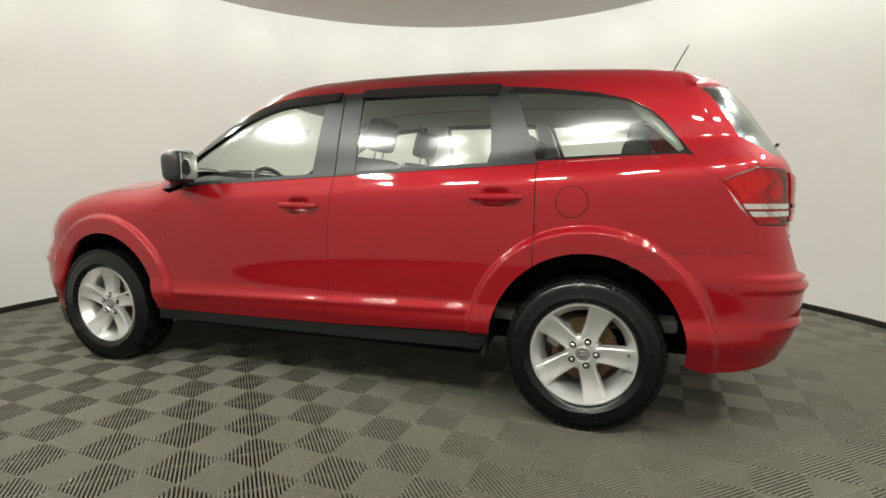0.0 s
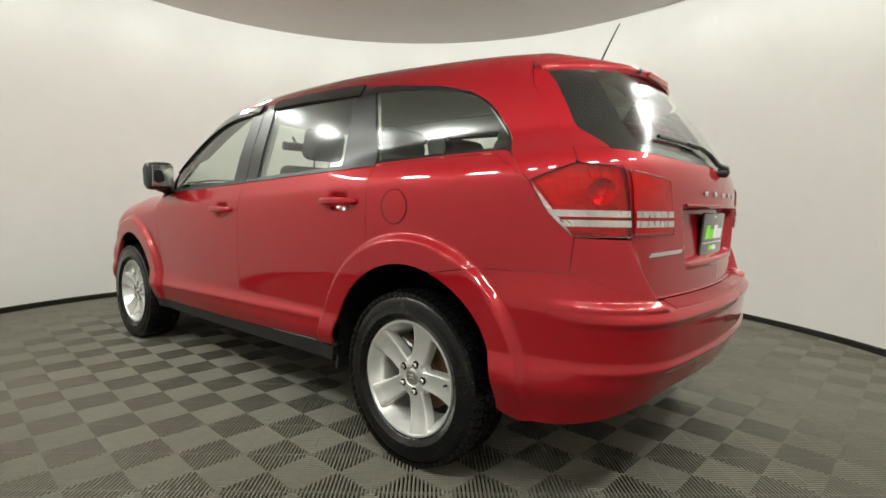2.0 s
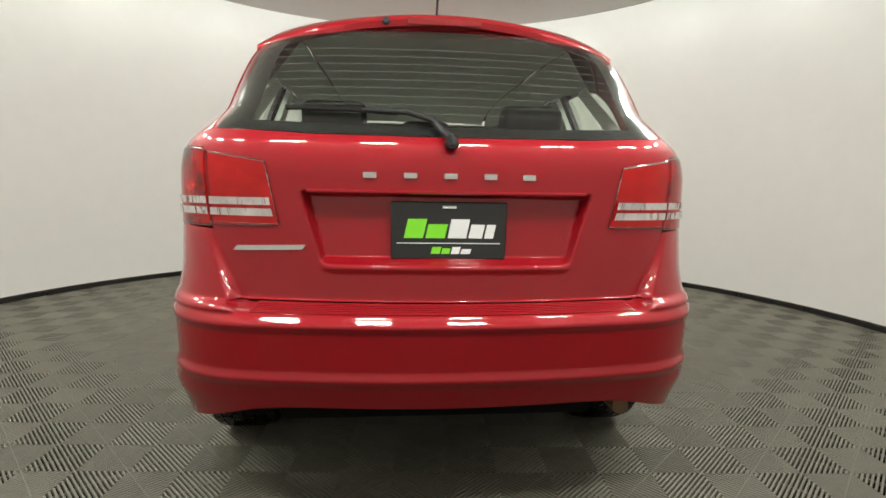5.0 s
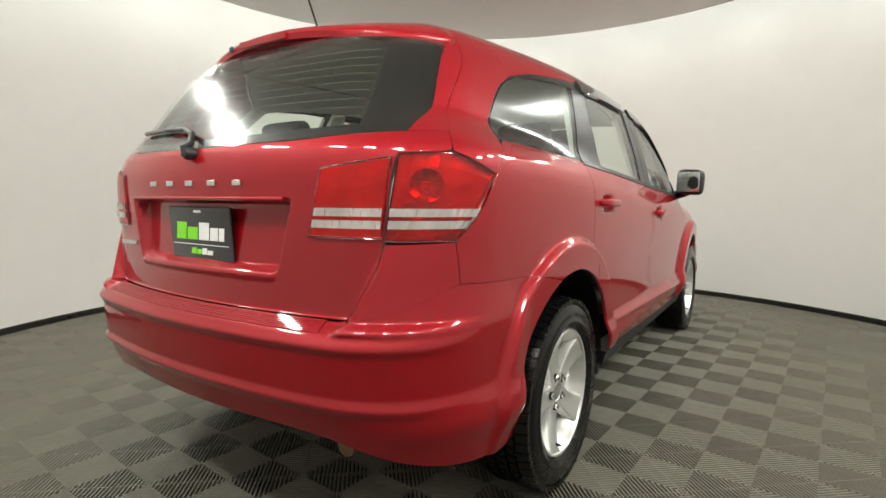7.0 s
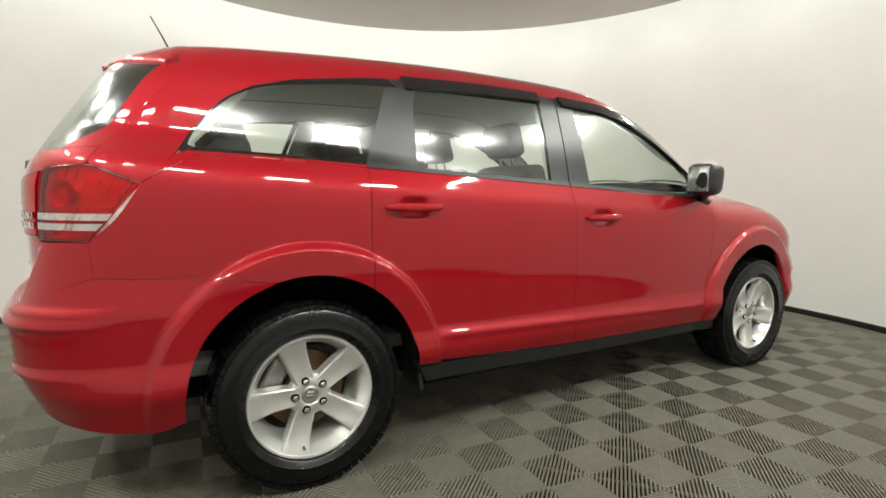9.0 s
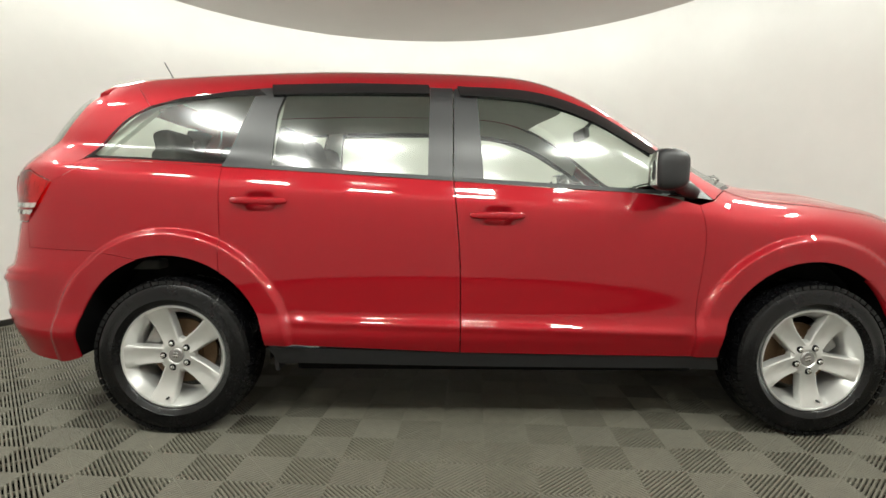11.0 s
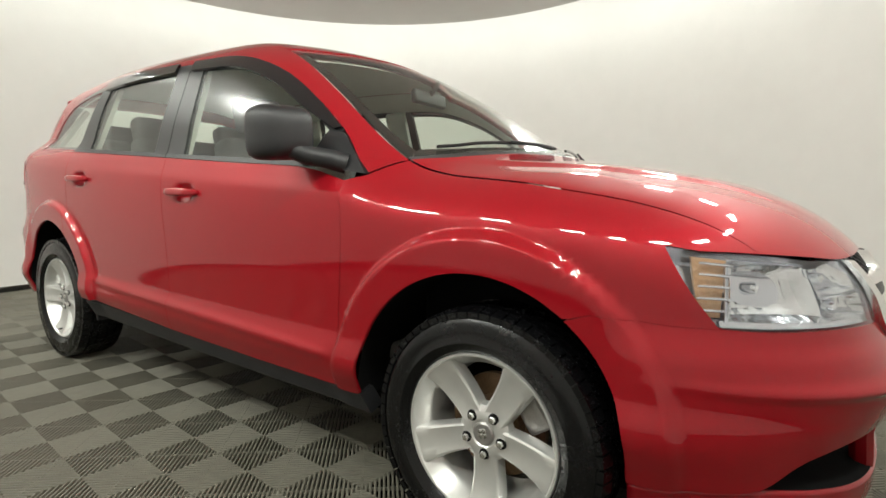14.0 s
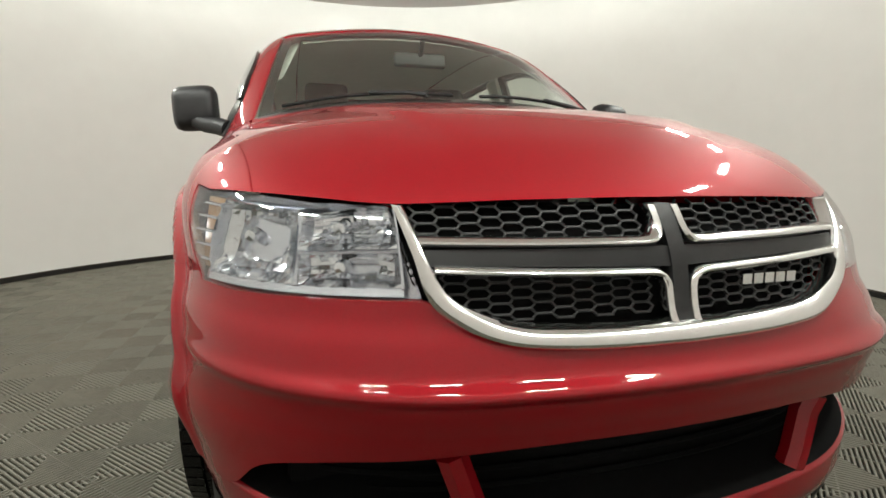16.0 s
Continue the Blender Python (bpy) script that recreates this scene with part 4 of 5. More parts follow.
def inner_z(z0, z1):
    def row(z):
        x1 = np.interp(z, [0.955, 1.146], [0.478, 0.520])
        x0 = np.interp(z, [0.955, 1.172], [0.681, 0.698])
        return rear(L((x0, z), (x1, z)))
    return row(z0), row(z1)


lens_top = onto(even([side([(-1.963, 1.131)])[0], (0.838, -2.045, 1.163), (0.810, -2.105, 1.184), (0.768, -2.165, 1.182), rear([(0.709, 1.174)])[0]], 24, True))
lo, hi = outer_z(0.954, 1.128)
OUTER = both("tail_lamp", patch(lo, lens_top, even([lo[0], lens_top[0]], 10), even([lo[-1], lens_top[-1]], 10), 24, 18, off=0.002, gap=0.0012, lip=0.03), REDLENS, label="red tail lamp with two clear bands")
lo, hi = inner_z(0.962, 1.140)
it = rear(L((0.697, 1.168), (0.518, 1.140)))
INNER = both("tail_lamp", patch(lo, it, even([lo[0], it[0]], 10), even([lo[-1], it[-1]], 10), 24, 18, off=0.0075, gap=0.003, lip=0.012), REDLENS, label="red tail lamp with two clear bands")

def facets(grid_fn, nu, nv, jit, seed):
    """A mirror broken into flat, slightly uneven facets; grid_fn(s, t, k) gives the places, s and t from 0 to 1."""
    rng = random.Random(seed)
    ss, tt, kk, f = [], [], [], []
    for j in range(nv):
        for i in range(nu):
            o = len(ss)
            k = rng.uniform(-jit, jit), rng.uniform(-jit, jit)
            for a, b in ((i, j), (i + 1, j), (i + 1, j + 1), (i, j + 1)):
                ss.append(a / nu)
                tt.append(b / nv)
                kk.append(k[0] * (a - i - 0.5) + k[1] * (b - j - 0.5))
            f.append((o, o + 1, o + 2, o + 3))
    return grid_fn(np.array(ss), np.array(tt), np.array(kk)), f


def flat_both(name, piece, mat, parent, label=""):
    pr = parent if isinstance(parent, tuple) else (parent, parent)
    for q, p in zip((piece, mirrored(piece)), pr):
        put(name, mesh_from(name, *q, False), mat, p, label)


OUT_ROWS = [outer_z(z, z)[0] for z in np.linspace(0.956, 1.128, 8)]
OUT_ROWS[-1] = onto(even(lens_top, 16), -0.004)
OUT_GRID = np.array(OUT_ROWS)
def out_at(s, t, k):
    col, row = np.round(s * 16).astype(int), t * 7
    lo_i = np.minimum(row.astype(int), 6)
    w = (row - lo_i)[:, None]
    return onto(OUT_GRID[lo_i, col] * (1 - w) + OUT_GRID[lo_i + 1, col] * w, -0.016) + k[:, None] * V3(0.3, -0.8, 0.0)


flat_both("reflector", facets(out_at, 8, 14, 0.0045, 5), TAILMIRROR, OUTER)


def in_at(s, t, k):
    z = 0.964 + t * 0.176 + t * 0.028 * (1 - s)
    x = (0.680 + 0.016 * t) * (1 - s) + (0.480 + 0.039 * t) * s
    return rear(np.stack([x, z], 1), 0.0028) + k[:, None] * V3(0.0, -0.25, 0.0)


flat_both("reflector", facets(in_at, 8, 14, 0.0045, 7), TAILMIRROR, INNER)
def dish(centre, across, radius, off, seed):
    """A round faceted mirror bowl behind a lens, with the bulb's dark eye in its middle."""
    rng = random.Random(seed)
    c, t1, t2 = V3(*centre), V3(*across), V3(0, 0, 1)
    t1 = t1 / np.linalg.norm(t1)
    v, f = [], []
    rings = (0.16, 0.42, 0.70, 1.0)
    for i in range(14):
        for q in range(3):
            k = rng.uniform(-0.003, 0.003)
            quad = []
            for rr, aa in ((rings[q], i), (rings[q], i + 1), (rings[q + 1], i + 1), (rings[q + 1], i)):
                a_ = 2 * math.pi * aa / 14
                quad.append((c + radius * rr * (math.cos(a_) * t1 + 0.9 * math.sin(a_) * t2), 0.016 * (1 - rr * rr)))
            p = onto(np.array([u[0] for u in quad]))
            nrm = p.mean(0) - V3(0.2, -1.6, 0.9)
            nrm = nrm / np.linalg.norm(nrm)
            f.append(tuple(range(len(v), len(v) + 4)))
            v += [tuple(pp + nrm * (off - d + k * (j % 2))) for j, (pp, (_, d)) in enumerate(zip(p, quad))]
    return v, f


def band_at(edges, s0, s1, off):
    """Places on a fluted clear band between two edge lines."""
    lo_e, hi_e = (even(e, 40) for e in edges)
    g = np.linspace(0, 1, 41)
    def at(s, t, k):
        q = s0 + (s1 - s0) * s
        p = np.stack([np.interp(q, g, lo_e[:, c]) * (1 - t) + np.interp(q, g, hi_e[:, c]) * t for c in range(3)], 1)
        return onto(p, off) + k[:, None] * V3(0.25, -0.5, 0.0)
    return at


flat_both("dish", dish((0.765, -2.17, 1.098), (0.62, 0.72, 0), 0.048, -0.002, 41), REDDISH, OUTER, "dark red round reflector")
for k, (z0, z1) in enumerate(((0.986, 1.007), (1.017, 1.038))):
    flat_both("clear_band", facets(band_at(outer_z(z0, z1), 0.05, 0.985, 0.0062), 36, 1, 0.0026, 20 + k), CLEARBAND, OUTER, "clear fluted band")
    flat_both("clear_band", facets(band_at(inner_z(z0, z1), 0.03, 0.96, 0.0112), 28, 1, 0.0026, 30 + k), CLEARBAND, INNER, "clear fluted band")
# dark gaskets round the lenses
go, gi_ = outer_z(0.953, 1.1)[0], inner_z(0.960, 1.1)[0]
both("gasket", tube(onto(np.r_[go[::-1], lens_top[1:]], 0.002), 0.0016, 6), DARKLENS, OUTER)
both("gasket", tube(onto(np.r_[go[-1:], lens_top[-1:]], 0.001), 0.0022, 6), DARKLENS, OUTER)
both("gasket", tube(np.r_[onto(gi_, 0.004), onto(it[::-1], 0.004), onto(gi_[:1], 0.004)], 0.0020, 6), DARKLENS, INNER)
# dark seats behind and around the lamps
lo, hi = outer_z(0.945, 1.132)
both("lamp_seat", patch(onto(lo, -0.02), onto(tail_top, -0.02), even([onto(lo, -0.02)[0], onto(tail_top, -0.02)[0]], 8), even([onto(lo, -0.02)[-1], onto(tail_top, -0.02)[-1]], 8), 20, 8, off=-0.02, gap=0.0, lip=0.0), DARK)

# head lamps
hl_top = mix3(lamp_top_out, onto(even([lamp_top_out[-1], (0.60, 2.145, 0.881), nose([LAMP_TI])[0]], 14))[1:])
hl_in = nose(L(LAMP_BI, LAMP_TI))
HEAD = both("head_lamp", patch(lamp_low, hl_top, lamp_outer, hl_in, 30, 18, off=-0.001, gap=0.003, lip=0.008), LENS, label="clear head lamp with chrome reflectors")
deep = 0.055
b0, t0, l0, r0 = (onto(p, -0.006) for p in (lamp_low, hl_top, lamp_outer, hl_in))
b1, t1, l1, r1 = (onto(p, -deep) for p in (lamp_low, hl_top, lamp_outer, hl_in))
back = patch(b1, t1, l1, r1, 24, 14, gap=0.0, lip=0.0, on_skin=False)
walls = [patch(np.asarray(p), np.asarray(q), even([p[0], q[0]], 3), even([p[-1], q[-1]], 3), 24, 3, gap=0.0, lip=0.0, on_skin=False) for p, q in ((b1, b0), (t1, t0), (l1, l0), (r1, r0))]
both("lamp_housing", join(back, *walls), LAMPGREY, HEAD)


def lamp_points(u, z, off):
    """Places inside the head lamp: u from its outer end (0) to its inner end (1)."""
    u, z, off = np.broadcast_arrays(np.asarray(u, float), np.asarray(z, float), np.asarray(off, float))
    low = even([side([(1.945, 0.74)])[0], (0.726, 2.102, 0.74), (0.617, 2.209, 0.74), nose([(0.462, 0.74)])[0]], 40, True)
    high = even([side([(1.945, 0.88)])[0], (0.726, 2.102, 0.88), (0.617, 2.209, 0.88), nose([(0.462, 0.88)])[0]], 40, True)
    w = ((z - 0.74) / 0.14)[:, None]
    g = np.linspace(0, 1, 41)
    p = np.stack([np.interp(u, g, low[:, c]) * (1 - w[:, 0]) + np.interp(u, g, high[:, c]) * w[:, 0] for c in range(3)], 1)
    p = onto(p)
    return p + off[:, None] * V3(0.42, 0.90, 0.0)


def lamp_point(u, z, off):
    return lamp_points([u], [z], [off])[0]


# three square mirror cells, their bulbs and the pale bars between them
for u0, u1, z0, z1, deep_, nu, nv, sd in ((0.160, 0.612, 0.746, 0.890, 0.070, 14, 12, 1), (0.630, 0.985, 0.804, 0.874, 0.052, 12, 10, 2), (0.630, 0.985, 0.746, 0.799, 0.052, 12, 8, 3)):
    def at(s, t, k, q=(u0, u1, z0, z1, deep_)):
        d = q[4] * (1 - (2 * s - 1) ** 2) ** 0.5 * (1 - (2 * t - 1) ** 2) ** 0.5
        return lamp_points(q[0] + (q[1] - q[0]) * s, q[2] + (q[3] - q[2]) * t, -0.014 - d + k)
    flat_both("reflector", facets(at, nu, nv, 0.0022, sd), REFLECTOR, HEAD)
    p = lamp_point((u0 + u1) / 2 - 0.03, (z0 + z1) / 2, -0.014 - deep_ * 0.8)
    d = Vector((0.42, 0.90, 0.0)).normalized()
    m = Matrix.Translation(p) @ Vector((1, 0, 0)).rotation_difference(d).to_matrix().to_4x4()
    both("bulb", moved(lathe([(0.013, 0.0), (0.013, 0.020), (0.010, 0.028), (0.001, 0.031)], 14, "x"), m), REFLECTOR, HEAD)
for u0, u1, z0, z1 in ((0.13, 0.99, 0.733, 0.746), (0.63, 0.985, 0.798, 0.804), (0.17, 0.63, 0.888, 0.894)):
    lo_ = lamp_points(np.linspace(u0, u1, 24), z0, -0.010)
    hi_ = lamp_points(np.linspace(u0, u1, 24), z1, -0.016)
    both("bezel", patch(lo_, hi_, even([lo_[0], hi_[0]], 2), even([lo_[-1], hi_[-1]], 2), 24, 2, gap=0.0, lip=0.010, on_skin=False), LAMPGREY, HEAD)
for u0, u1 in ((0.608, 0.632), (0.148, 0.162), (0.984, 0.995)):
    lo_ = lamp_points(np.linspace(u0, u1, 5), 0.745, -0.012)
    hi_ = lamp_points(np.linspace(u0, u1, 5), 0.878, -0.012)
    both("bezel", patch(lo_, hi_, even([lo_[0], hi_[0]], 8), even([lo_[-1], hi_[-1]], 8), 4, 8, gap=0.0, lip=0.010, on_skin=False), LAMPGREY, HEAD)
lo_ = lamp_points(np.linspace(0.05, 0.14, 6), 0.752, -0.020)
hi_ = lamp_points(np.linspace(0.00, 0.17, 6), 0.885, -0.020)
both("marker", patch(lo_, hi_, even([lo_[0], hi_[0]], 6), even([lo_[-1], hi_[-1]], 6), 6, 6, gap=0.0, lip=0.01, on_skin=False), AMBER, HEAD, "amber side marker")
for k in range(5):
    z = 0.768 + 0.026 * k
    p = lamp_points(np.linspace(0.02, 0.165, 6), z, -0.012)
    both("fin", tube(p, 0.0035, 6), LAMPGREY, HEAD)

# ---- grille ----
def bulged(piece, nu, nv, amount):
    """Rounds a strip outwards across its width."""
    v, f = [list(p) for p in piece[0]], piece[1]
    for j in range(nv + 1):
        for i in range(nu + 1):
            v[j * (nu + 1) + i][1] += amount * (1 - (2 * j / nv - 1) ** 2)
    return v, f



gb = nose(even([(-0.440, 0.745), (-0.40, 0.700), (-0.315, 0.672), (0.0, 0.655), (0.315, 0.672), (0.40, 0.700), (0.440, 0.745)], 40), -0.05)
gt = nose(L((-0.470, 0.872), (0.470, 0.872)), -0.05)
GRILLE = one("grille", patch(gb, gt, even([gb[0], gt[0]], 8), even([gb[-1], gt[-1]], 8), 40, 10, off=-0.055, gap=0.0, lip=0.0), DARK, label="black honeycomb grille with a chrome cross")
out_l = [(0.468, 0.872), (0.448, 0.800), (0.425, 0.724), (0.380, 0.690), (0.315, 0.667), (0.224, 0.657), (0.0, 0.652)]
in_l = [(0.452, 0.870), (0.428, 0.800), (0.400, 0.738), (0.360, 0.713), (0.300, 0.694), (0.214, 0.687), (0.0, 0.683)]
fo, fi = nose(even(out_l, 40, True)), nose(even(in_l, 40, True))
half = patch(fo, fi, even([fo[0], fi[0]], 4), even([fo[-1], fi[-1]], 4), 40, 5, off=0.012, gap=0.0, lip=0.03)
half = bulged(half, 40, 5, 0.010)
one("grille_frame", join(half, mirrored(half)), CHROME, GRILLE, "chrome grille surround")
bar_l, bar_h = nose(L((-0.43, 0.783), (0, 0.770), (0.43, 0.783)), 0.0), nose(L((-0.435, 0.806), (0, 0.803), (0.435, 0.806)), 0.0)
one("cross_bar", patch(bar_l, bar_h, even([bar_l[0], bar_h[0]], 3), even([bar_l[-1], bar_h[-1]], 3), 40, 3, off=0.004, gap=0.0, lip=0.03), BLACK, GRILLE)
vb_l, vb_r = nose(L((-0.016, 0.680), (-0.016, 0.872))), nose(L((0.016, 0.680), (0.016, 0.872)))
one("cross_post", patch(even([vb_l[0], vb_r[0]], 3), even([vb_l[-1], vb_r[-1]], 3), vb_l, vb_r, 3, 24, off=0.007, gap=0.0, lip=0.03), BLACK, GRILLE)
for path in ([(0.440, 0.818), (0.25, 0.814), (0.050, 0.812), (0.032, 0.817), (0.025, 0.832), (0.024, 0.870)], [(0.418, 0.776), (0.25, 0.768), (0.050, 0.762), (0.032, 0.757), (0.025, 0.742), (0.023, 0.682)]):
    a = even(path, 40)
    t = np.gradient(a, axis=0)
    t /= np.linalg.norm(t, axis=1, keepdims=True)
    nrm = np.stack([-t[:, 1], t[:, 0]], 1) * 0.0068
    A_, B_ = nose(a - nrm), nose(a + nrm)
    both("cross_trim", bulged(patch(A_, B_, even([A_[0], B_[0]], 4), even([A_[-1], B_[-1]], 4), 40, 4, off=0.008, gap=0.0, lip=0.025), 40, 4, 0.007), CHROME, GRILLE)


def honeycomb(x0, x1, z_lo, z_hi):
    """Thin bars round flat hexagons between x0 and x1, under z_hi(x) and over z_lo(x)."""
    w, h = 0.044, 0.0215
    segs = set()
    for r in range(-2, 14):
        for c in range(-2, 18):
            cx, cz = x0 + 0.8 * c * w, 0.660 + (r + 0.5 * (c % 2)) * h * 0.78
            ring = [(cx - w * 0.5, cz), (cx - w * 0.30, cz + h * 0.39), (cx + w * 0.30, cz + h * 0.39), (cx + w * 0.5, cz), (cx + w * 0.30, cz - h * 0.39), (cx - w * 0.30, cz - h * 0.39)]
            for i in range(6):
                p, q = ring[i], ring[(i + 1) % 6]
                mx, mz = (p[0] + q[0]) / 2, (p[1] + q[1]) / 2
                if x0 < mx < x1 and z_lo(mx) < mz < z_hi(mx):
                    key = tuple(sorted([(round(p[0], 3), round(p[1], 3)), (round(q[0], 3), round(q[1], 3))]))
                    segs.add(key)
    pieces = []
    for p, q in sorted(segs):
        pts = nose([p, q], -0.016)
        d = Vector(pts[1] - pts[0])
        pieces.append(tube([Vector(pts[0]) - d * 0.08, Vector(pts[1]) + d * 0.08], 0.0026, 4))
    return join(*pieces)


both("honeycomb", honeycomb(0.03, 0.442, lambda x: 0.818, lambda x: 0.874), BLACK, GRILLE)
both("honeycomb", honeycomb(0.03, 0.415, lambda x: 0.690 + 0.35 * max(x - 0.30, 0), lambda x: 0.765), BLACK, GRILLE)
one("badge", moved(join(*[(lambda b: ([v.co[:] for v in b.verts], [[v.index for v in f.verts] for f in b.faces]))(box_bm(0.022, 0.006, 0.020, pose(-0.27 + 0.026 * k, 0, 0.735), 0.002)) for k in range(5)]), Matrix.Translation((0, float(nose([(-0.2, 0.735)], 0.004)[0][1]) - 0.012, 0))), SATIN, GRILLE, "plain silver badge")

# ---- wheels ----
def tread_blocks():
    pieces = []
    n = 62
    for row, (xa, xb) in enumerate(((0.066, 0.107), (0.030, 0.060), (-0.018, 0.024), (-0.060, -0.024), (-0.107, -0.066))):
        for i in range(n):
            a = 2 * math.pi * (i + 0.5 * (row % 2)) / n
            da = 2 * math.pi / n * 0.43
            sk = 0.010 if row in (1, 3) else 0.0
            v = []
            for x, s in ((xa, -sk), (xb, sk)):
                for aa in (a - da + s, a + da + s):
                    edge = abs(x) > 0.1
                    for r in (0.331 if edge else 0.336, TYRE_R - (0.010 if edge else 0.0)):
                        v.append((x, r * math.cos(aa), r * math.sin(aa)))
            f = [(0, 1, 3, 2), (4, 6, 7, 5), (1, 5, 7, 3), (0, 4, 5, 1), (2, 3, 7, 6)]
            pieces.append((v, f))
    return join(*pieces)


TYRE_PROFILE = [(0.222, 0.078), (0.2335, 0.090), (0.2375, 0.099), (0.243, 0.106), (0.262, 0.1135), (0.264, 0.1155), (0.268, 0.1155), (0.270, 0.1140), (0.292, 0.1145), (0.310, 0.1120),
                (0.322, 0.1085), (0.330, 0.1030), (0.3400, 0.098), (0.3462, 0.090), (0.3468, 0.0), (0.3462, -0.090), (0.335, -0.104), (0.300, -0.114), (0.250, -0.112), (0.222, -0.098), (0.205, -0.088)]
TYRE_MESH = mesh_from("tyre", *lathe(TYRE_PROFILE, 96, "x"), True, 40)
TREAD_MESH = mesh_from("tread", *tread_blocks(), False)


def rim_piece():
    barrel = lathe([(0.2345, 0.086), (0.2355, 0.097), (0.2325, 0.1015), (0.226, 0.1005), (0.222, 0.094), (0.217, 0.078), (0.200, 0.058), (0.190, 0.02), (0.185, -0.04), (0.195, -0.09)], 80, "x")
    hub = lathe([(0.001, 0.066), (0.036, 0.066), (0.040, 0.070), (0.062, 0.071), (0.080, 0.062), (0.086, 0.040), (0.070, 0.015), (0.001, 0.0)], 40, "x")
    spokes = []
    rs = np.linspace(0.056, 0.2265, 14)
    width = spline((0.05, 0.037), (0.09, 0.040), (0.14, 0.044), (0.18, 0.049), (0.222, 0.056))
    face = spline((0.05, 0.071), (0.10, 0.069), (0.16, 0.076), (0.20, 0.089), (0.226, 0.0985))
    for k in range(5):
        a = 2 * math.pi * k / 5
        ca, sa = math.cos(a), math.sin(a)
        v, f = [], []
        cross = [(-1.0, -0.040), (-1.0, -0.012), (-0.94, -0.003), (-0.80, 0.0), (-0.4, -0.003), (0.0, -0.004), (0.4, -0.003), (0.80, 0.0), (0.94, -0.003), (1.0, -0.012), (1.0, -0.040)]
        for r in rs:
            w, x = float(width(r)), float(face(r))
            for s, dx in cross:
                t = s * w * (1.06 if dx < -0.02 else 1.0)
                rr = math.sqrt(max(r * r - (t * 0.5) ** 2, 1e-6)) if r > 0.2 else r
                v.append((x + dx, rr * ca - t * sa, rr * sa + t * ca))
        m = len(cross)
        for i in range(len(rs) - 1):
            for j in range(m - 1):
                f.append((i * m + j, i * m + j + 1, (i + 1) * m + j + 1, (i + 1) * m + j))
        return join(barrel, hub), (v, f)


RIM, SPOKE = rim_piece()
RIM_MESH = mesh_from("wheel", *RIM, True, 30)
SPOKE_MESH = mesh_from("spoke", *SPOKE, True, 30)
NUT = join(lathe([(0.0105, -0.002), (0.0105, 0.014), (0.008, 0.019), (0.001, 0.020)], 6, "x"), lathe([(0.016, 0.002), (0.0145, -0.010), (0.001, -0.010)], 16, "x"))
NUT_MESH = mesh_from("lug_nut", *NUT, True, 30)
HOLE_MESH = mesh_from("lug_hole", *lathe([(0.001, 0.0), (0.0150, 0.0), (0.0165, -0.004)], 20, "x"), True, 30)
CAP_MESH = mesh_from("centre_cap", *lathe([(0.001, 0.0), (0.028, 0.0), (0.033, -0.003), (0.034, -0.010)], 32, "x"), True, 30)
BADGE_MESH = mesh_from("cap_badge", *join(*[moved(lathe([(0.001, 0.0015), (0.007, 0.001), (0.009, 0.0)], 5, "x"), pose(0.001, y, z)) for y, z in ((0, 0.010), (0, -0.006), (0.009, 0.002), (-0.009, 0.002))]), True)
VALVE_MESH = mesh_from("valve", *lathe([(0.005, 0.0), (0.005, 0.022), (0.0035, 0.030), (0.001, 0.031)], 10, "x"), True)
BRAKE_MESH = mesh_from("brake_disc", *lathe([(0.001, 0.012), (0.085, 0.012), (0.088, -0.012), (0.150, -0.012), (0.150, -0.034), (0.06, -0.034)], 48, "x"), True, 30)
CALIPER_MESH = bpy.data.meshes.new("caliper")
bmc = box_bm(0.075, 0.075, 0.135, pose(-0.02, 0.135, 0.0), 0.018, 3)
bmc.to_mesh(CALIPER_MESH)
bmc.free()


def wheel(sx, y, turn, rust, front):
    """A wheel with its rim as the carrying part."""
    flip = 1 if sx > 0 else -1
    m = Matrix.Translation((sx * 0.785, y, HUB_Z)) @ (Matrix.Identity(4) if flip > 0 else Matrix.Rotation(math.pi, 4, "Z"))
    spin = m @ Matrix.Rotation(radians(turn if flip > 0 else 180 - turn), 4, "X")
    rim = put("wheel", RIM_MESH, ALLOY, CAR, "silver five-spoke alloy wheel")
    rim.matrix_world = spin
    def sub(name, me, mat, mm, label=""):
        o = put(name, me, mat, rim, label)
        o.matrix_parent_inverse = rim.matrix_world.inverted()
        o.matrix_world = mm
        return o
    for k in range(5):
        sub("spoke", SPOKE_MESH, ALLOY, spin @ Matrix.Rotation(2 * math.pi * k / 5, 4, "X"))
    sub("tyre", TYRE_MESH, RUBBER, spin, "black rubber tyre")
    sub("tread", TREAD_MESH, RUBBER, spin)
    sub("centre_cap", CAP_MESH, STEEL, spin @ pose(0.0725, 0, 0))
    sub("cap_badge", BADGE_MESH, SATIN, spin @ pose(0.0725, 0, 0))
    for k in range(5):
        a = 2 * math.pi * k / 5
        sub("lug_hole", HOLE_MESH, DARK, spin @ pose(0.0718, 0.0575 * math.cos(a), 0.0575 * math.sin(a)))
        sub("lug_nut", NUT_MESH, CHROME, spin @ pose(0.0645, 0.0575 * math.cos(a), 0.0575 * math.sin(a)))
    a = 2 * math.pi * 0.62
    sub("valve", VALVE_MESH, BLACK, spin @ pose(0.075, 0.196 * math.cos(a), 0.196 * math.sin(a), 0, 0, 0))
    sub("brake_disc", BRAKE_MESH, RUST, m)
    sub("caliper", CALIPER_MESH, STEEL, m @ Matrix.Rotation(radians(35 if front else 150), 4, "X"))
    return rim


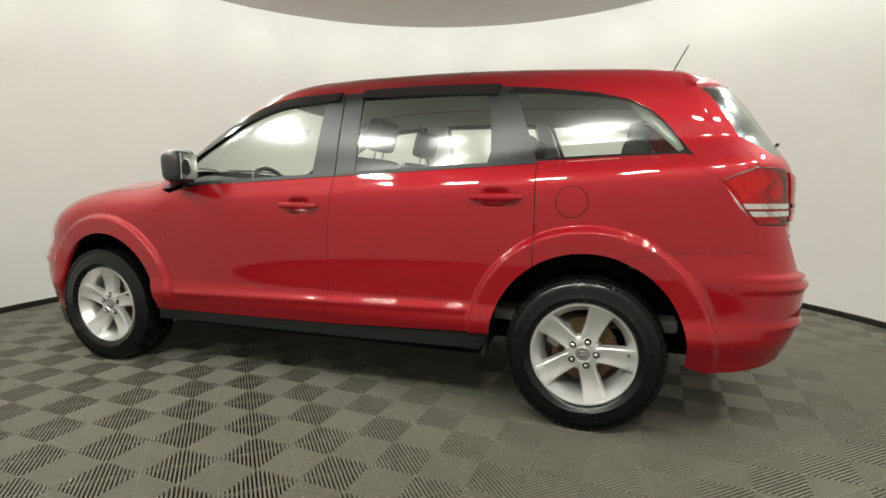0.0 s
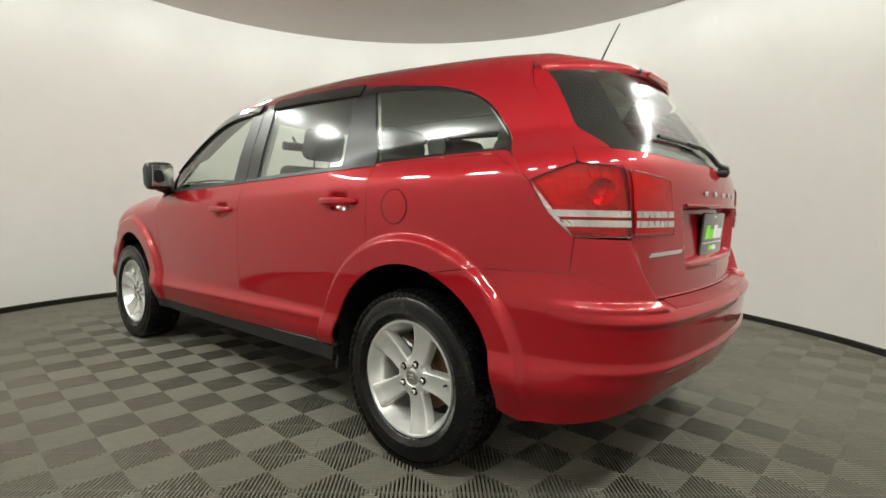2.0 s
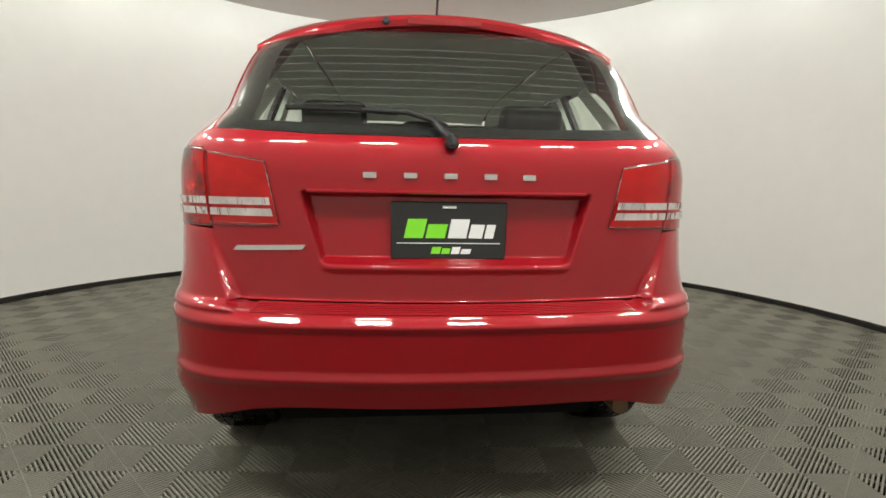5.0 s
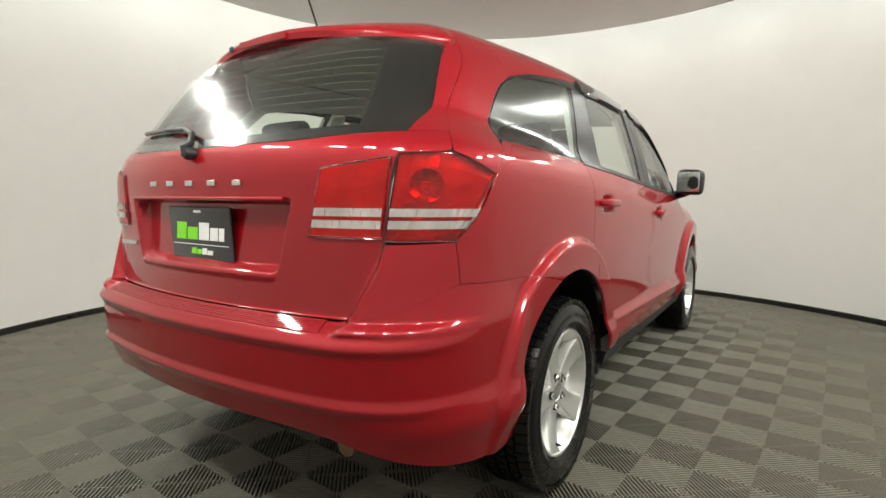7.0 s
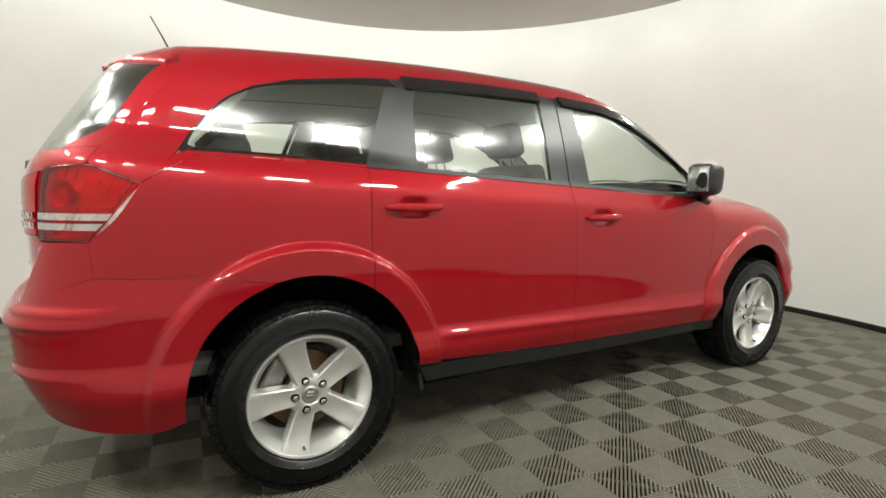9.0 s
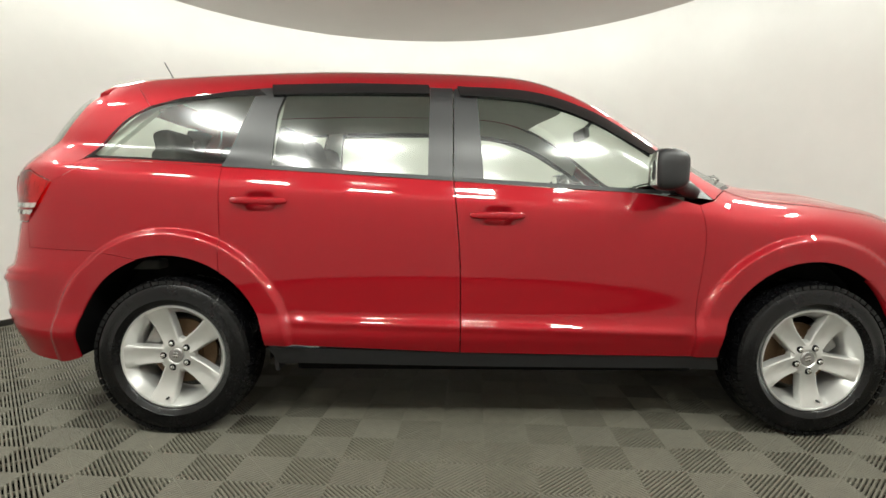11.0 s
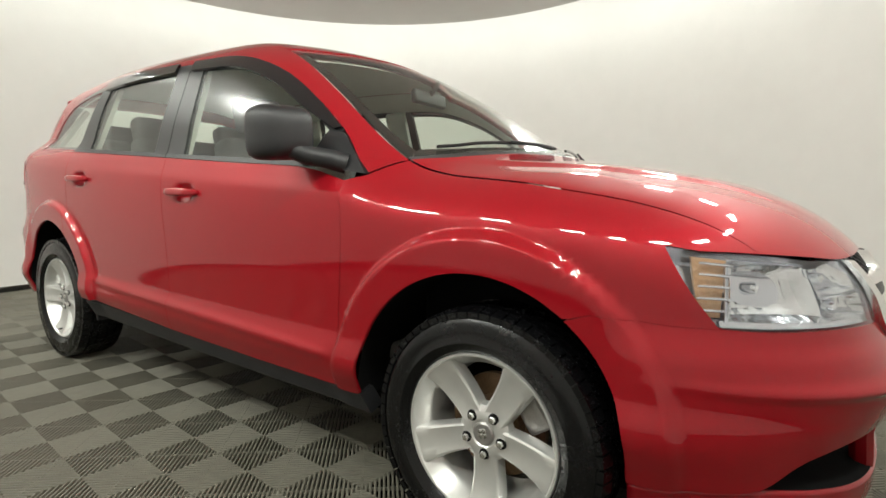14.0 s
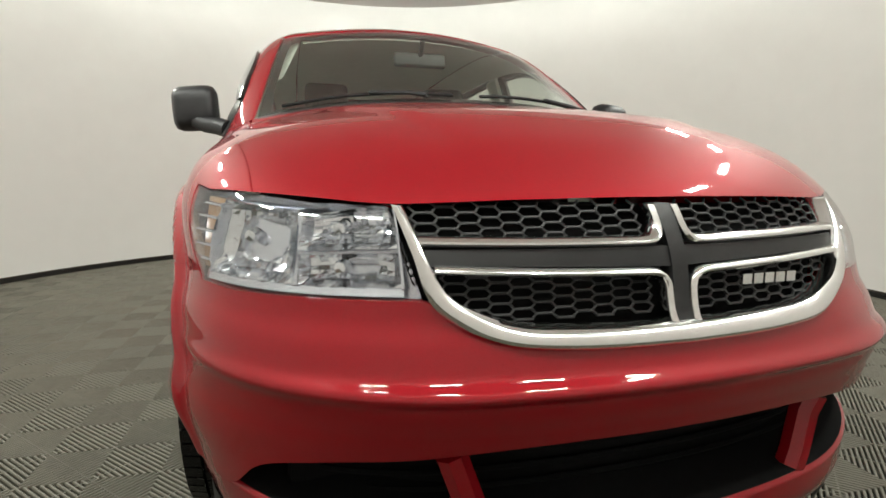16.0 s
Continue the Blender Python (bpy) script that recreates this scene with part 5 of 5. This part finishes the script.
wheel(1, FRONT_AXLE, 59, True, True)
wheel(1, REAR_AXLE, 37, True, False)
wheel(-1, FRONT_AXLE, 20, True, True)
wheel(-1, REAR_AXLE, 38, True, False)

# ---- wheel housings and underbody ----
for c in (ARCH_F, ARCH_R):
    r = c[2] + 0.012
    prof = [(r, 0.885), (r + 0.01, 0.80), (r + 0.01, 0.56), (0.02, 0.55)]
    v, f = lathe([(a, b) for a, b in prof], 40, "x", (radians(-6), radians(186)))
    v = [(p[0], p[1] + c[0], p[2] + c[1]) for p in v]
    v = np.array(v)
    reach = side(np.stack([v[:, 1], np.maximum(v[:, 2], 0.30)], 1))[:, 0] - 0.014
    v[:, 0] = np.where(v[:, 0] > 0.7, np.minimum(v[:, 0], np.maximum(reach, 0.70)), v[:, 0])
    both("wheel_housing", (v, f), DARK)
for size, place in (((1.50, 1.90, 0.16), (0, 0.02, 0.33)), ((1.08, 4.2, 0.14), (0, -0.02, 0.36)), ((1.2, 0.50, 0.20), (0, -1.95, 0.46)), ((1.3, 0.40, 0.18), (0, 1.94, 0.36))):
    part("underbody", box_bm(*size, pose(*place), 0.03, 2), DARK, CAR)
one("exhaust_pipe", tube([(0.54, -1.9, 0.38), (0.56, -2.12, 0.395), (0.57, -2.27, 0.388)], 0.028, 16), RUST)
both("mud_flap", (lambda b: ([v.co[:] for v in b.verts], [[v.index for v in fc.verts] for fc in b.faces]))(box_bm(0.16, 0.02, 0.085, pose(0.79, -0.985, 0.330, 6), 0.006)), BLACK)


# ---- door handles, mirrors, wipers, antenna, badges ----
def handle(y0, y1, z, tilt):
    ys = np.linspace(y0, y1, 25)
    base = side([(y, z + tilt * (y - y0)) for y in ys])
    base[:, 0] = np.linspace(base[0, 0], base[-1, 0], 25)
    v, f = [], []
    n = 14
    for i, p in enumerate(base):
        s = i / 24
        out = 0.024 * (1 - abs(2 * s - 1) ** 4) + 0.004
        hz = 0.0165 * (1 - 0.35 * abs(2 * s - 1) ** 3) * (1 if 0 < i < 24 else 0.5)
        tx = 0.011 * (1 if 0 < i < 24 else 0.5)
        for k in range(n):
            a = 2 * math.pi * k / n
            ca, sa = math.cos(a), math.sin(a)
            v.append((p[0] + out + tx * math.copysign(abs(ca) ** 0.7, ca), p[1], p[2] + hz * math.copysign(abs(sa) ** 0.7, sa)))
    for i in range(24):
        for k in range(n):
            f.append((i * n + k, i * n + (k + 1) % n, (i + 1) * n + (k + 1) % n, (i + 1) * n + k))
    f += [tuple(range(n))[::-1], tuple(24 * n + k for k in range(n))]
    return v, f


both("door_handle", handle(-0.118, 0.122, 0.999, 0.0), RED, FRONT_DOOR)
both("door_handle", handle(-1.162, -0.915, 1.056, -0.01), RED, REAR_DOOR)

a = np.linspace(0, 2 * np.pi, 49)
ring = side(np.stack([-1.375 + 0.069 * np.cos(a), 1.036 + 0.069 * np.sin(a)], 1), 0.0) * [-1, 1, 1]
FUEL = one("fuel_flap", (lambda rr: ([tuple(p) for r in rr for p in r], [(j * 48 + i, j * 48 + (i + 1) % 48, (j + 1) * 48 + (i + 1) % 48, (j + 1) * 48 + i) for j in range(len(rr) - 1) for i in range(48)]))(
    [side(np.stack([-1.375 + 0.066 * s * np.cos(a[:-1]), 1.036 + 0.066 * s * np.sin(a[:-1])], 1), o)[::-1] * [-1, 1, 1] for s, o in ((1.0, -0.002), (0.985, 0.002), (0.9, 0.0026), (0.5, 0.003), (0.02, 0.003))]), RED)
one("flap_gap", tube(ring, 0.0016, 6), DARK, FUEL)


def mirror_shell():
    """The rounded housing of a door mirror."""
    b = bmesh.new()
    bmesh.ops.create_cube(b, size=1.0)
    bmesh.ops.subdivide_edges(b, edges=b.edges[:], cuts=5, use_grid_fill=True)
    for v in b.verts:
        p = v.co * 2
        s = Vector((p.x, p.y, p.z))
        n = (abs(s.x) ** 5 + abs(s.y) ** 5 + abs(s.z) ** 5) ** 0.2
        q = s / n
        taper = 1.0 - 0.18 * max(q.y, 0)          # narrower ahead
        v.co = Vector((q.x * 0.088 * taper + 0.004 * q.z, q.y * 0.075 - 0.018 * q.x, q.z * 0.088 * taper - 0.006 * q.x))
    out = [tuple(v.co + Vector((0.965, 0.722, 1.200))) for v in b.verts], [[v.index for v in fc.verts] for fc in b.faces]
    b.free()
    return out


MIRROR = both("door_mirror", mirror_shell(), BLACK, label="black plastic door mirror", angle=60)
both("mirror_glass", block(0.140, 0.006, 0.135, pose(0.961, 0.651, 1.200, 0, 0, -10), 0.002), CHROME, MIRROR)
both("mirror_arm", tube([(0.83, 0.885, 1.105), (0.87, 0.845, 1.120), (0.92, 0.79, 1.130), (0.96, 0.76, 1.150)], 0.034, 12, 0.9), BLACK, MIRROR)

# wipers
rp = rear([(0.0, 1.196)], 0.0)[0]
w_pts = rear([(-0.02, 1.228), (-0.05, 1.264), (-0.12, 1.284), (-0.25, 1.289)], 0.019)
WIPER_R = one("rear_wiper", join(lathe([(0.001, -0.038), (0.015, -0.036), (0.020, -0.026), (0.019, 0.0)], 20, "y"), ([], [])), BLACK, label="black rear wiper")
WIPER_R.location = (rp[0], rp[1], rp[2])
arm = one("wiper_arm", tube([(0.0, rp[1] - 0.028, 1.192), (-0.006, rp[1] - 0.030, 1.212), *w_pts], 0.014, 10, 0.45), BLACK)
bl_pts = rear([(-0.15, 1.283), (-0.28, 1.292), (-0.42, 1.296), (-0.47, 1.296)], 0.012)
one("wiper_blade", tube(bl_pts, 0.008, 8), GLOSSBLACK)
foot_line = lambda x: float(np.interp(abs(x), [0.0, 0.35, 0.58, 0.70], [1.318, 1.265, 1.165, 1.075]))
for x0, x1, xp in ((0.63, 0.06, 0.16), (-0.04, -0.60, -0.50)):
    xm = (x0 + x1) / 2
    path = roof([(xp, foot_line(xp) + 0.02), (xp + (xm - xp) * 0.3, foot_line(xp + (xm - xp) * 0.3) - 0.005), (xm, foot_line(xm) - 0.030)], 0.020)
    ww = one("front_wiper", tube(path, 0.009, 8, 0.6), BLACK, label="black front wiper")
    bl = roof([(x, foot_line(x) - 0.022 - 0.02 * (1 - abs(2 * (x - x1) / (x0 - x1) - 1))) for x in np.linspace(x0, x1, 9)], 0.010)
    one("wiper_blade", tube(bl, 0.006, 8), GLOSSBLACK, ww)
ab = roof([(-0.008, -1.80)])[0]
ANT = one("antenna", join(lathe([(0.024, 0.0), (0.020, 0.012), (0.008, 0.022), (0.001, 0.024)], 20, "z"), tube([(0, -0.005, 0.015), (0.002, -0.055, 0.115), (0.004, -0.095, 0.190)], 0.0045, 8, 0.6)), BLACK, label="short black whip antenna")
ANT.location = tuple(ab)

# bumper ridges on the step below the tailgate
for k in range(7):
    xe = 0.555 + 0.004 * k
    pts = onto(np.array([(x, -2.350 - 0.0105 * k, 0.740 - 0.003 * k) for x in np.linspace(-xe, xe, 31)]), 0.0005)
    one("ridge", tube(pts, 0.0034, 6), RED, BUMPER_R)

# plain silver shapes in place of the maker's and model's lettering
for k in range(5):
    x = -0.225 + 0.1125 * k
    p = rear([(x, 1.105)], 0.0)[0]
    one("badge", block(0.038, 0.006, 0.017, pose(p[0], p[1] - 0.003, p[2]), 0.003), SATIN, GATE, "plain silver badge")
lo_, hi_ = rear([(x, 0.886 + 0.035 * (x + 0.62)) for x in np.linspace(-0.615, -0.415, 12)]), rear([(x + 0.010, 0.900 + 0.035 * (x + 0.62)) for x in np.linspace(-0.615, -0.415, 12)])
one("badge", strip_on(lo_, hi_, 12, 3, 0.004), SATIN, GATE, "plain silver badge")
one("recess_edge", tube(np.r_[rear([(x, 1.060) for x in np.linspace(-0.40, 0.40, 31)], 0.003)], 0.006, 8), RED, GATE)

# number plate holder with a dealer's card
py = float(rear([(0.0, 0.95)])[0][1])
PLATE = one("plate_holder", block(0.335, 0.012, 0.168, pose(0.0, py - 0.010, 0.950, 4), 0.006), GLOSSBLACK, CAR, "black number plate holder with green and white print")
def slab(x0, x1, z0, z1, lean=0.0):
    m = pose(0, py - 0.010, 0.950, 4)
    v = [(x0, -0.0075, z0), (x1, -0.0075, z0), (x1 + lean, -0.0075, z1), (x0 + lean, -0.0075, z1), (x0, -0.005, z0), (x1, -0.005, z0), (x1 + lean, -0.005, z1), (x0 + lean, -0.005, z1)]
    return moved((v, [(0, 1, 2, 3), (4, 7, 6, 5), (0, 4, 5, 1), (1, 5, 6, 2), (2, 6, 7, 3), (3, 7, 4, 0)]), m)
one("print", join(slab(-0.130, -0.075, -0.020, 0.035, 0.012), slab(-0.068, -0.012, -0.020, 0.020, 0.008), slab(-0.052, -0.026, -0.066, -0.046, 0.005), slab(-0.022, 0.002, -0.066, -0.050, 0.004)), GREEN, PLATE)
one("print", join(slab(-0.004, 0.050, -0.020, 0.035, 0.010), slab(0.056, 0.096, -0.020, 0.020, 0.008), slab(0.102, 0.128, -0.020, 0.020, 0.008), slab(0.006, 0.030, -0.066, -0.046, 0.005), slab(0.034, 0.062, -0.066, -0.052, 0.004)), WHITEPRINT, PLATE)
one("print", join(slab(-0.15, 0.15, -0.036, -0.034), slab(-0.02, 0.02, 0.066, 0.073)), WHITEPRINT, PLATE)
# dark eye and high brake lamp under the spoiler's edge
one("washer_nozzle", moved(lathe([(0.001, 0.006), (0.008, 0.006), (0.013, 0.0)], 16, "y"), pose(-0.188, -2.064, 1.600, 0, 0, 180)), BLACK, CAR)
one("brake_lamp", block(0.24, 0.012, 0.022, pose(0.0, -2.074, 1.600, 8), 0.004), BRAKELENS, CAR, "dark red high brake lamp")

# ---- cabin ----
def cushion(sx, sy, sz, m, r=0.05):
    return block(sx, sy, sz, m, min(r, sx / 2.1, sy / 2.1, sz / 2.1), 4)


def seat(x, y, z, width, head_z, heads=1, lean=16):
    root = one("seat", cushion(width, 0.50, 0.16, pose(x, y + 0.22, z), 0.06), CLOTH, label="dark cloth car seat")
    m = pose(x, y, z + 0.02, lean)
    one("backrest", cushion(width * 0.98, 0.14, 0.62, m @ pose(0, 0, 0.33), 0.055), CLOTH, root)
    n = heads
    for k in range(n):
        xx = 0 if n == 1 else (k / (n - 1) - 0.5) * (width - 0.30)
        hz = head_z - z - 0.02
        one("headrest", cushion(0.255, 0.105, 0.185, m @ pose(xx, 0.01, hz), 0.045), CLOTH, root)
        for s in (-0.055, 0.055):
            p0, p1 = m @ Vector((xx + s, 0, 0.60)), m @ Vector((xx + s, 0.005, hz - 0.05))
            one("headrest_post", tube([p0, p1], 0.0065, 8), CHROME, root)
    return root


seat(0.37, -0.02, 0.62, 0.52, 1.42)
seat(-0.37, -0.02, 0.62, 0.52, 1.42)
seat(0.0, -0.84, 0.66, 1.30, 1.345, 3)
seat(0.0, -1.52, 0.68, 1.10, 1.330, 2, 12)

hl_f = roof(even([(0.52, 0.36), (0.0, 0.46), (-0.52, 0.36)], 20, True), -0.045)
hl_b = roof(L((0.50, -1.80), (0, -1.82), (-0.50, -1.80)), -0.045)
hl_l = roof(L((0.52, 0.36), (0.52, -0.6), (0.50, -1.80)), -0.045)
one("headliner", patch(hl_f, hl_b, hl_l, hl_l * [-1, 1, 1], 20, 30, off=-0.045, gap=0.0, lip=0.0), LINER)
# inner sides
rail_i0 = side(even([(0.75, 1.262), (0.693, 1.30), (0.451, 1.442), (0.194, 1.530), (-0.2, 1.560), (-0.6, 1.567), (-0.95, 1.560), (-1.2, 1.540), (-1.45, 1.508), (-1.6, 1.47)], 40, True), -0.035)
rail_i1 = roof(even([(0.625, 0.74), (0.60, 0.66), (0.555, 0.46), (0.535, 0.25), (0.525, -0.2), (0.525, -0.9), (0.505, -1.78)], 40, True), -0.045)
both("roof_trim", patch(rail_i0, rail_i1, even([rail_i0[0], rail_i1[0]], 4), even([rail_i0[-1], rail_i1[-1]], 4), 40, 6, gap=0.0, lip=0.0, on_skin=False), LINER)
for y0, y1, z0, par in ((-0.19, 0.86, 0.42, FRONT_DOOR), (-1.16, -0.20, 0.82, REAR_DOOR)):
    lo_, hi_ = side(L((y0, z0), (y1, z0)), -0.085), side(L((y0, belt(y0) - 0.005), (y1, belt(y1) - 0.005)), -0.045)
    both("door_trim", patch(lo_, hi_, even([lo_[0], hi_[0]], 8), even([lo_[-1], hi_[-1]], 8), 16, 8, gap=0.0, lip=0.02, on_skin=False), TRIMGREY, par)
lo_, hi_ = side(L((-2.0, 0.86), (-1.22, 0.86)), -0.10), side(L((-1.90, 1.215), (-1.22, 1.20)), -0.05)
both("side_trim", patch(lo_, hi_, even([lo_[0], hi_[0]], 8), even([lo_[-1], hi_[-1]], 8), 16, 8, gap=0.0, lip=0.0, on_skin=False), TRIMGREY)
for a0, a1, b0_, b1_ in (((-0.28, 1.16), (-0.10, 1.15), (-0.28, 1.56), (-0.12, 1.56)), ((-1.19, 1.20), (-1.02, 1.19), (-1.07, 1.55), (-0.97, 1.56)), ((-1.93, 1.20), (-1.84, 1.24), (-1.66, 1.49), (-1.60, 1.49))):
    sunk = -0.075 if a0[0] < -1.5 else -0.035
    lo_, hi_ = side([a0, a1], sunk), side([b0_, b1_], sunk)
    both("pillar_lining", patch(lo_, hi_, even([lo_[0], hi_[0]], 8), even([lo_[1], hi_[1]], 8), 4, 10, gap=0.0, lip=0.025, on_skin=False), LINER)
lo_ = rear(L((-0.62, 1.0), (0.62, 1.0)), -0.10)
hi_ = rear(L((-0.66, 1.235), (0.66, 1.235)), -0.03)
one("tailgate_lining", patch(lo_, hi_, even([lo_[0], hi_[0]], 5), even([lo_[-1], hi_[-1]], 5), 20, 6, gap=0.0, lip=0.0, on_skin=False), TRIMGREY)
one("cabin_floor", join(block(1.45, 2.9, 0.06, pose(0, -0.4, 0.47), 0.02), block(1.30, 0.62, 0.05, pose(0, -1.93, 0.74), 0.02)), CARPET)
one("engine_cover", block(1.30, 1.05, 0.40, pose(0, 1.58, 0.62), 0.08), DARK)

# dashboard, wheel, inner mirror
ys_ = [(1.20, 1.118), (1.05, 1.128), (0.90, 1.120), (0.80, 1.085), (0.77, 1.02), (0.78, 0.85), (0.86, 0.62)]
v, f = [], []
for x in np.linspace(-0.70, 0.70, 29):
    for y, z in ys_:
        hump = 0.035 * math.exp(-((x + 0.38) / 0.16) ** 2) * (1 if z > 1.0 and y < 1.1 else 0)
        v.append((x, y - 0.22 * max(abs(x) - 0.35, 0) * (y > 1.0), z + hump))
for i in range(28):
    for j in range(len(ys_) - 1):
        f.append((i * len(ys_) + j, i * len(ys_) + j + 1, (i + 1) * len(ys_) + j + 1, (i + 1) * len(ys_) + j))
DASH = one("dashboard", (v, f), CLOTH, angle=50)
m = pose(-0.38, 0.52, 1.045, 62, 0, 0)
a = np.linspace(0, 2 * np.pi, 41)
STEER = one("steering_wheel", moved(tube([(0.185 * math.cos(t), 0.185 * math.sin(t), 0) for t in a], 0.016, 8), m), BLACK)
one("hub", moved(join(block(0.15, 0.12, 0.05, pose(0, -0.01, -0.02), 0.02), tube([(-0.18, 0.01, 0), (0, 0, -0.01), (0.18, 0.01, 0)], 0.016, 8), tube([(0, 0, -0.01), (0, -0.18, 0)], 0.018, 8)), m), BLACK, STEER)
one("column", tube([(-0.38, 0.55, 1.03), (-0.38, 0.85, 0.90)], 0.045, 12), BLACK, STEER)
one("inner_mirror", join(block(0.25, 0.035, 0.065, pose(0.0, 0.60, 1.470, 8), 0.015), tube([(0, 0.61, 1.49), (0, 0.66, 1.545)], 0.012, 8)), BLACK)

# ---- ribbed floor tiles ----
CELL = 0.1975
GRID = Matrix.Rotation(radians(-3.75), 4, "Z")
PHASE = (-0.0015, -0.0453)


def clip_strip(c0, c1, lean):
    """The part of a unit cell (side CELL) between two slanted lines; lean +1: ribs run along (1, 1), -1: along (-1, 1)."""
    poly = [(0, 0), (CELL, 0), (CELL, CELL), (0, CELL)]
    g = (lambda p: p[1] - p[0]) if lean > 0 else (lambda p: p[0] + p[1] - CELL)
    for sign, c in ((1, c0), (-1, c1)):
        out = []
        for i, p in enumerate(poly):
            q = poly[(i + 1) % len(poly)]
            dp, dq = sign * (g(p) - c), sign * (g(q) - c)
            if dp >= 0:
                out.append(p)
            if dp * dq < 0:
                t = dp / (dp - dq)
                out.append((p[0] + (q[0] - p[0]) * t, p[1] + (q[1] - p[1]) * t))
        poly = out
        if not poly:
            return []
    return poly


def tile_mesh():
    """Four cells of rounded ribs with deep grooves between them."""
    verts, faces = [], []
    pitch, crown, width, bevel, depth = 0.0219, 0.0068, 0.0130, 0.0030, 0.0140
    def ring(poly, top, bottom):
        o, n = len(verts), len(poly)
        verts.extend((x, y, top) for x, y in poly)
        verts.extend((x, y, bottom) for x, y in poly)
        for i in range(n):
            j = (i + 1) % n
            faces.append((o + i, o + n + i, o + n + j, o + j))
        return o, n
    for ci in range(2):
        for cj in range(2):
            lean = 1 if (ci + cj) % 2 == 0 else -1
            g = (lambda p: p[1] - p[0]) if lean > 0 else (lambda p: p[0] + p[1] - CELL)
            ox, oy = ci * CELL, cj * CELL
            for k in range(-9, 10):
                c = k * pitch
                for c0, c1 in ((c - width / 2, c - crown / 2), (c - crown / 2, c + crown / 2), (c + crown / 2, c + width / 2)):
                    poly = clip_strip(c0, c1, lean)
                    if len(poly) >= 3:
                        o = len(verts)
                        verts.extend((x + ox, y + oy, -bevel * max(abs(g((x, y)) - c) - crown / 2, 0) / (width / 2 - crown / 2)) for x, y in poly)
                        faces.append(tuple(range(o, o + len(poly))))
                poly = clip_strip(c - width / 2, c + width / 2, lean)
                if len(poly) >= 3:
                    ring([(x + ox, y + oy) for x, y in poly], -bevel, -depth)
            spine = clip_strip(-0.0030, 0.0030, -lean)
            o, n = ring([(x + ox, y + oy) for x, y in spine], -0.0018, -depth)
            faces.append(tuple(range(o, o + n)))
    me = bpy.data.meshes.new("floor_tile")
    me.from_pydata(verts, [], faces)
    me.materials.append(TILE)
    return me


TILE_MESH = tile_mesh()
FLOOR = bpy.data.objects["floor"]
for i in range(-12, 12):
    for j in range(-12, 12):
        p = GRID @ Vector(((2 * i) * CELL + PHASE[0], (2 * j) * CELL + PHASE[1], 0))
        mid = GRID @ Vector(((2 * i + 1) * CELL + PHASE[0], (2 * j + 1) * CELL + PHASE[1], 0))
        if math.hypot(mid.x, mid.y) > ROOM_R + 0.31:
            continue
        t = new("floor_tile", TILE_MESH)
        t.parent = FLOOR
        t.matrix_parent_inverse = Matrix.Translation((-ROOM_X, -ROOM_Y, 0))
        t.matrix_local = Matrix.Translation((p.x - ROOM_X, p.y - ROOM_Y, 0)) @ GRID
        t.matrix_parent_inverse = Matrix.Identity(4)
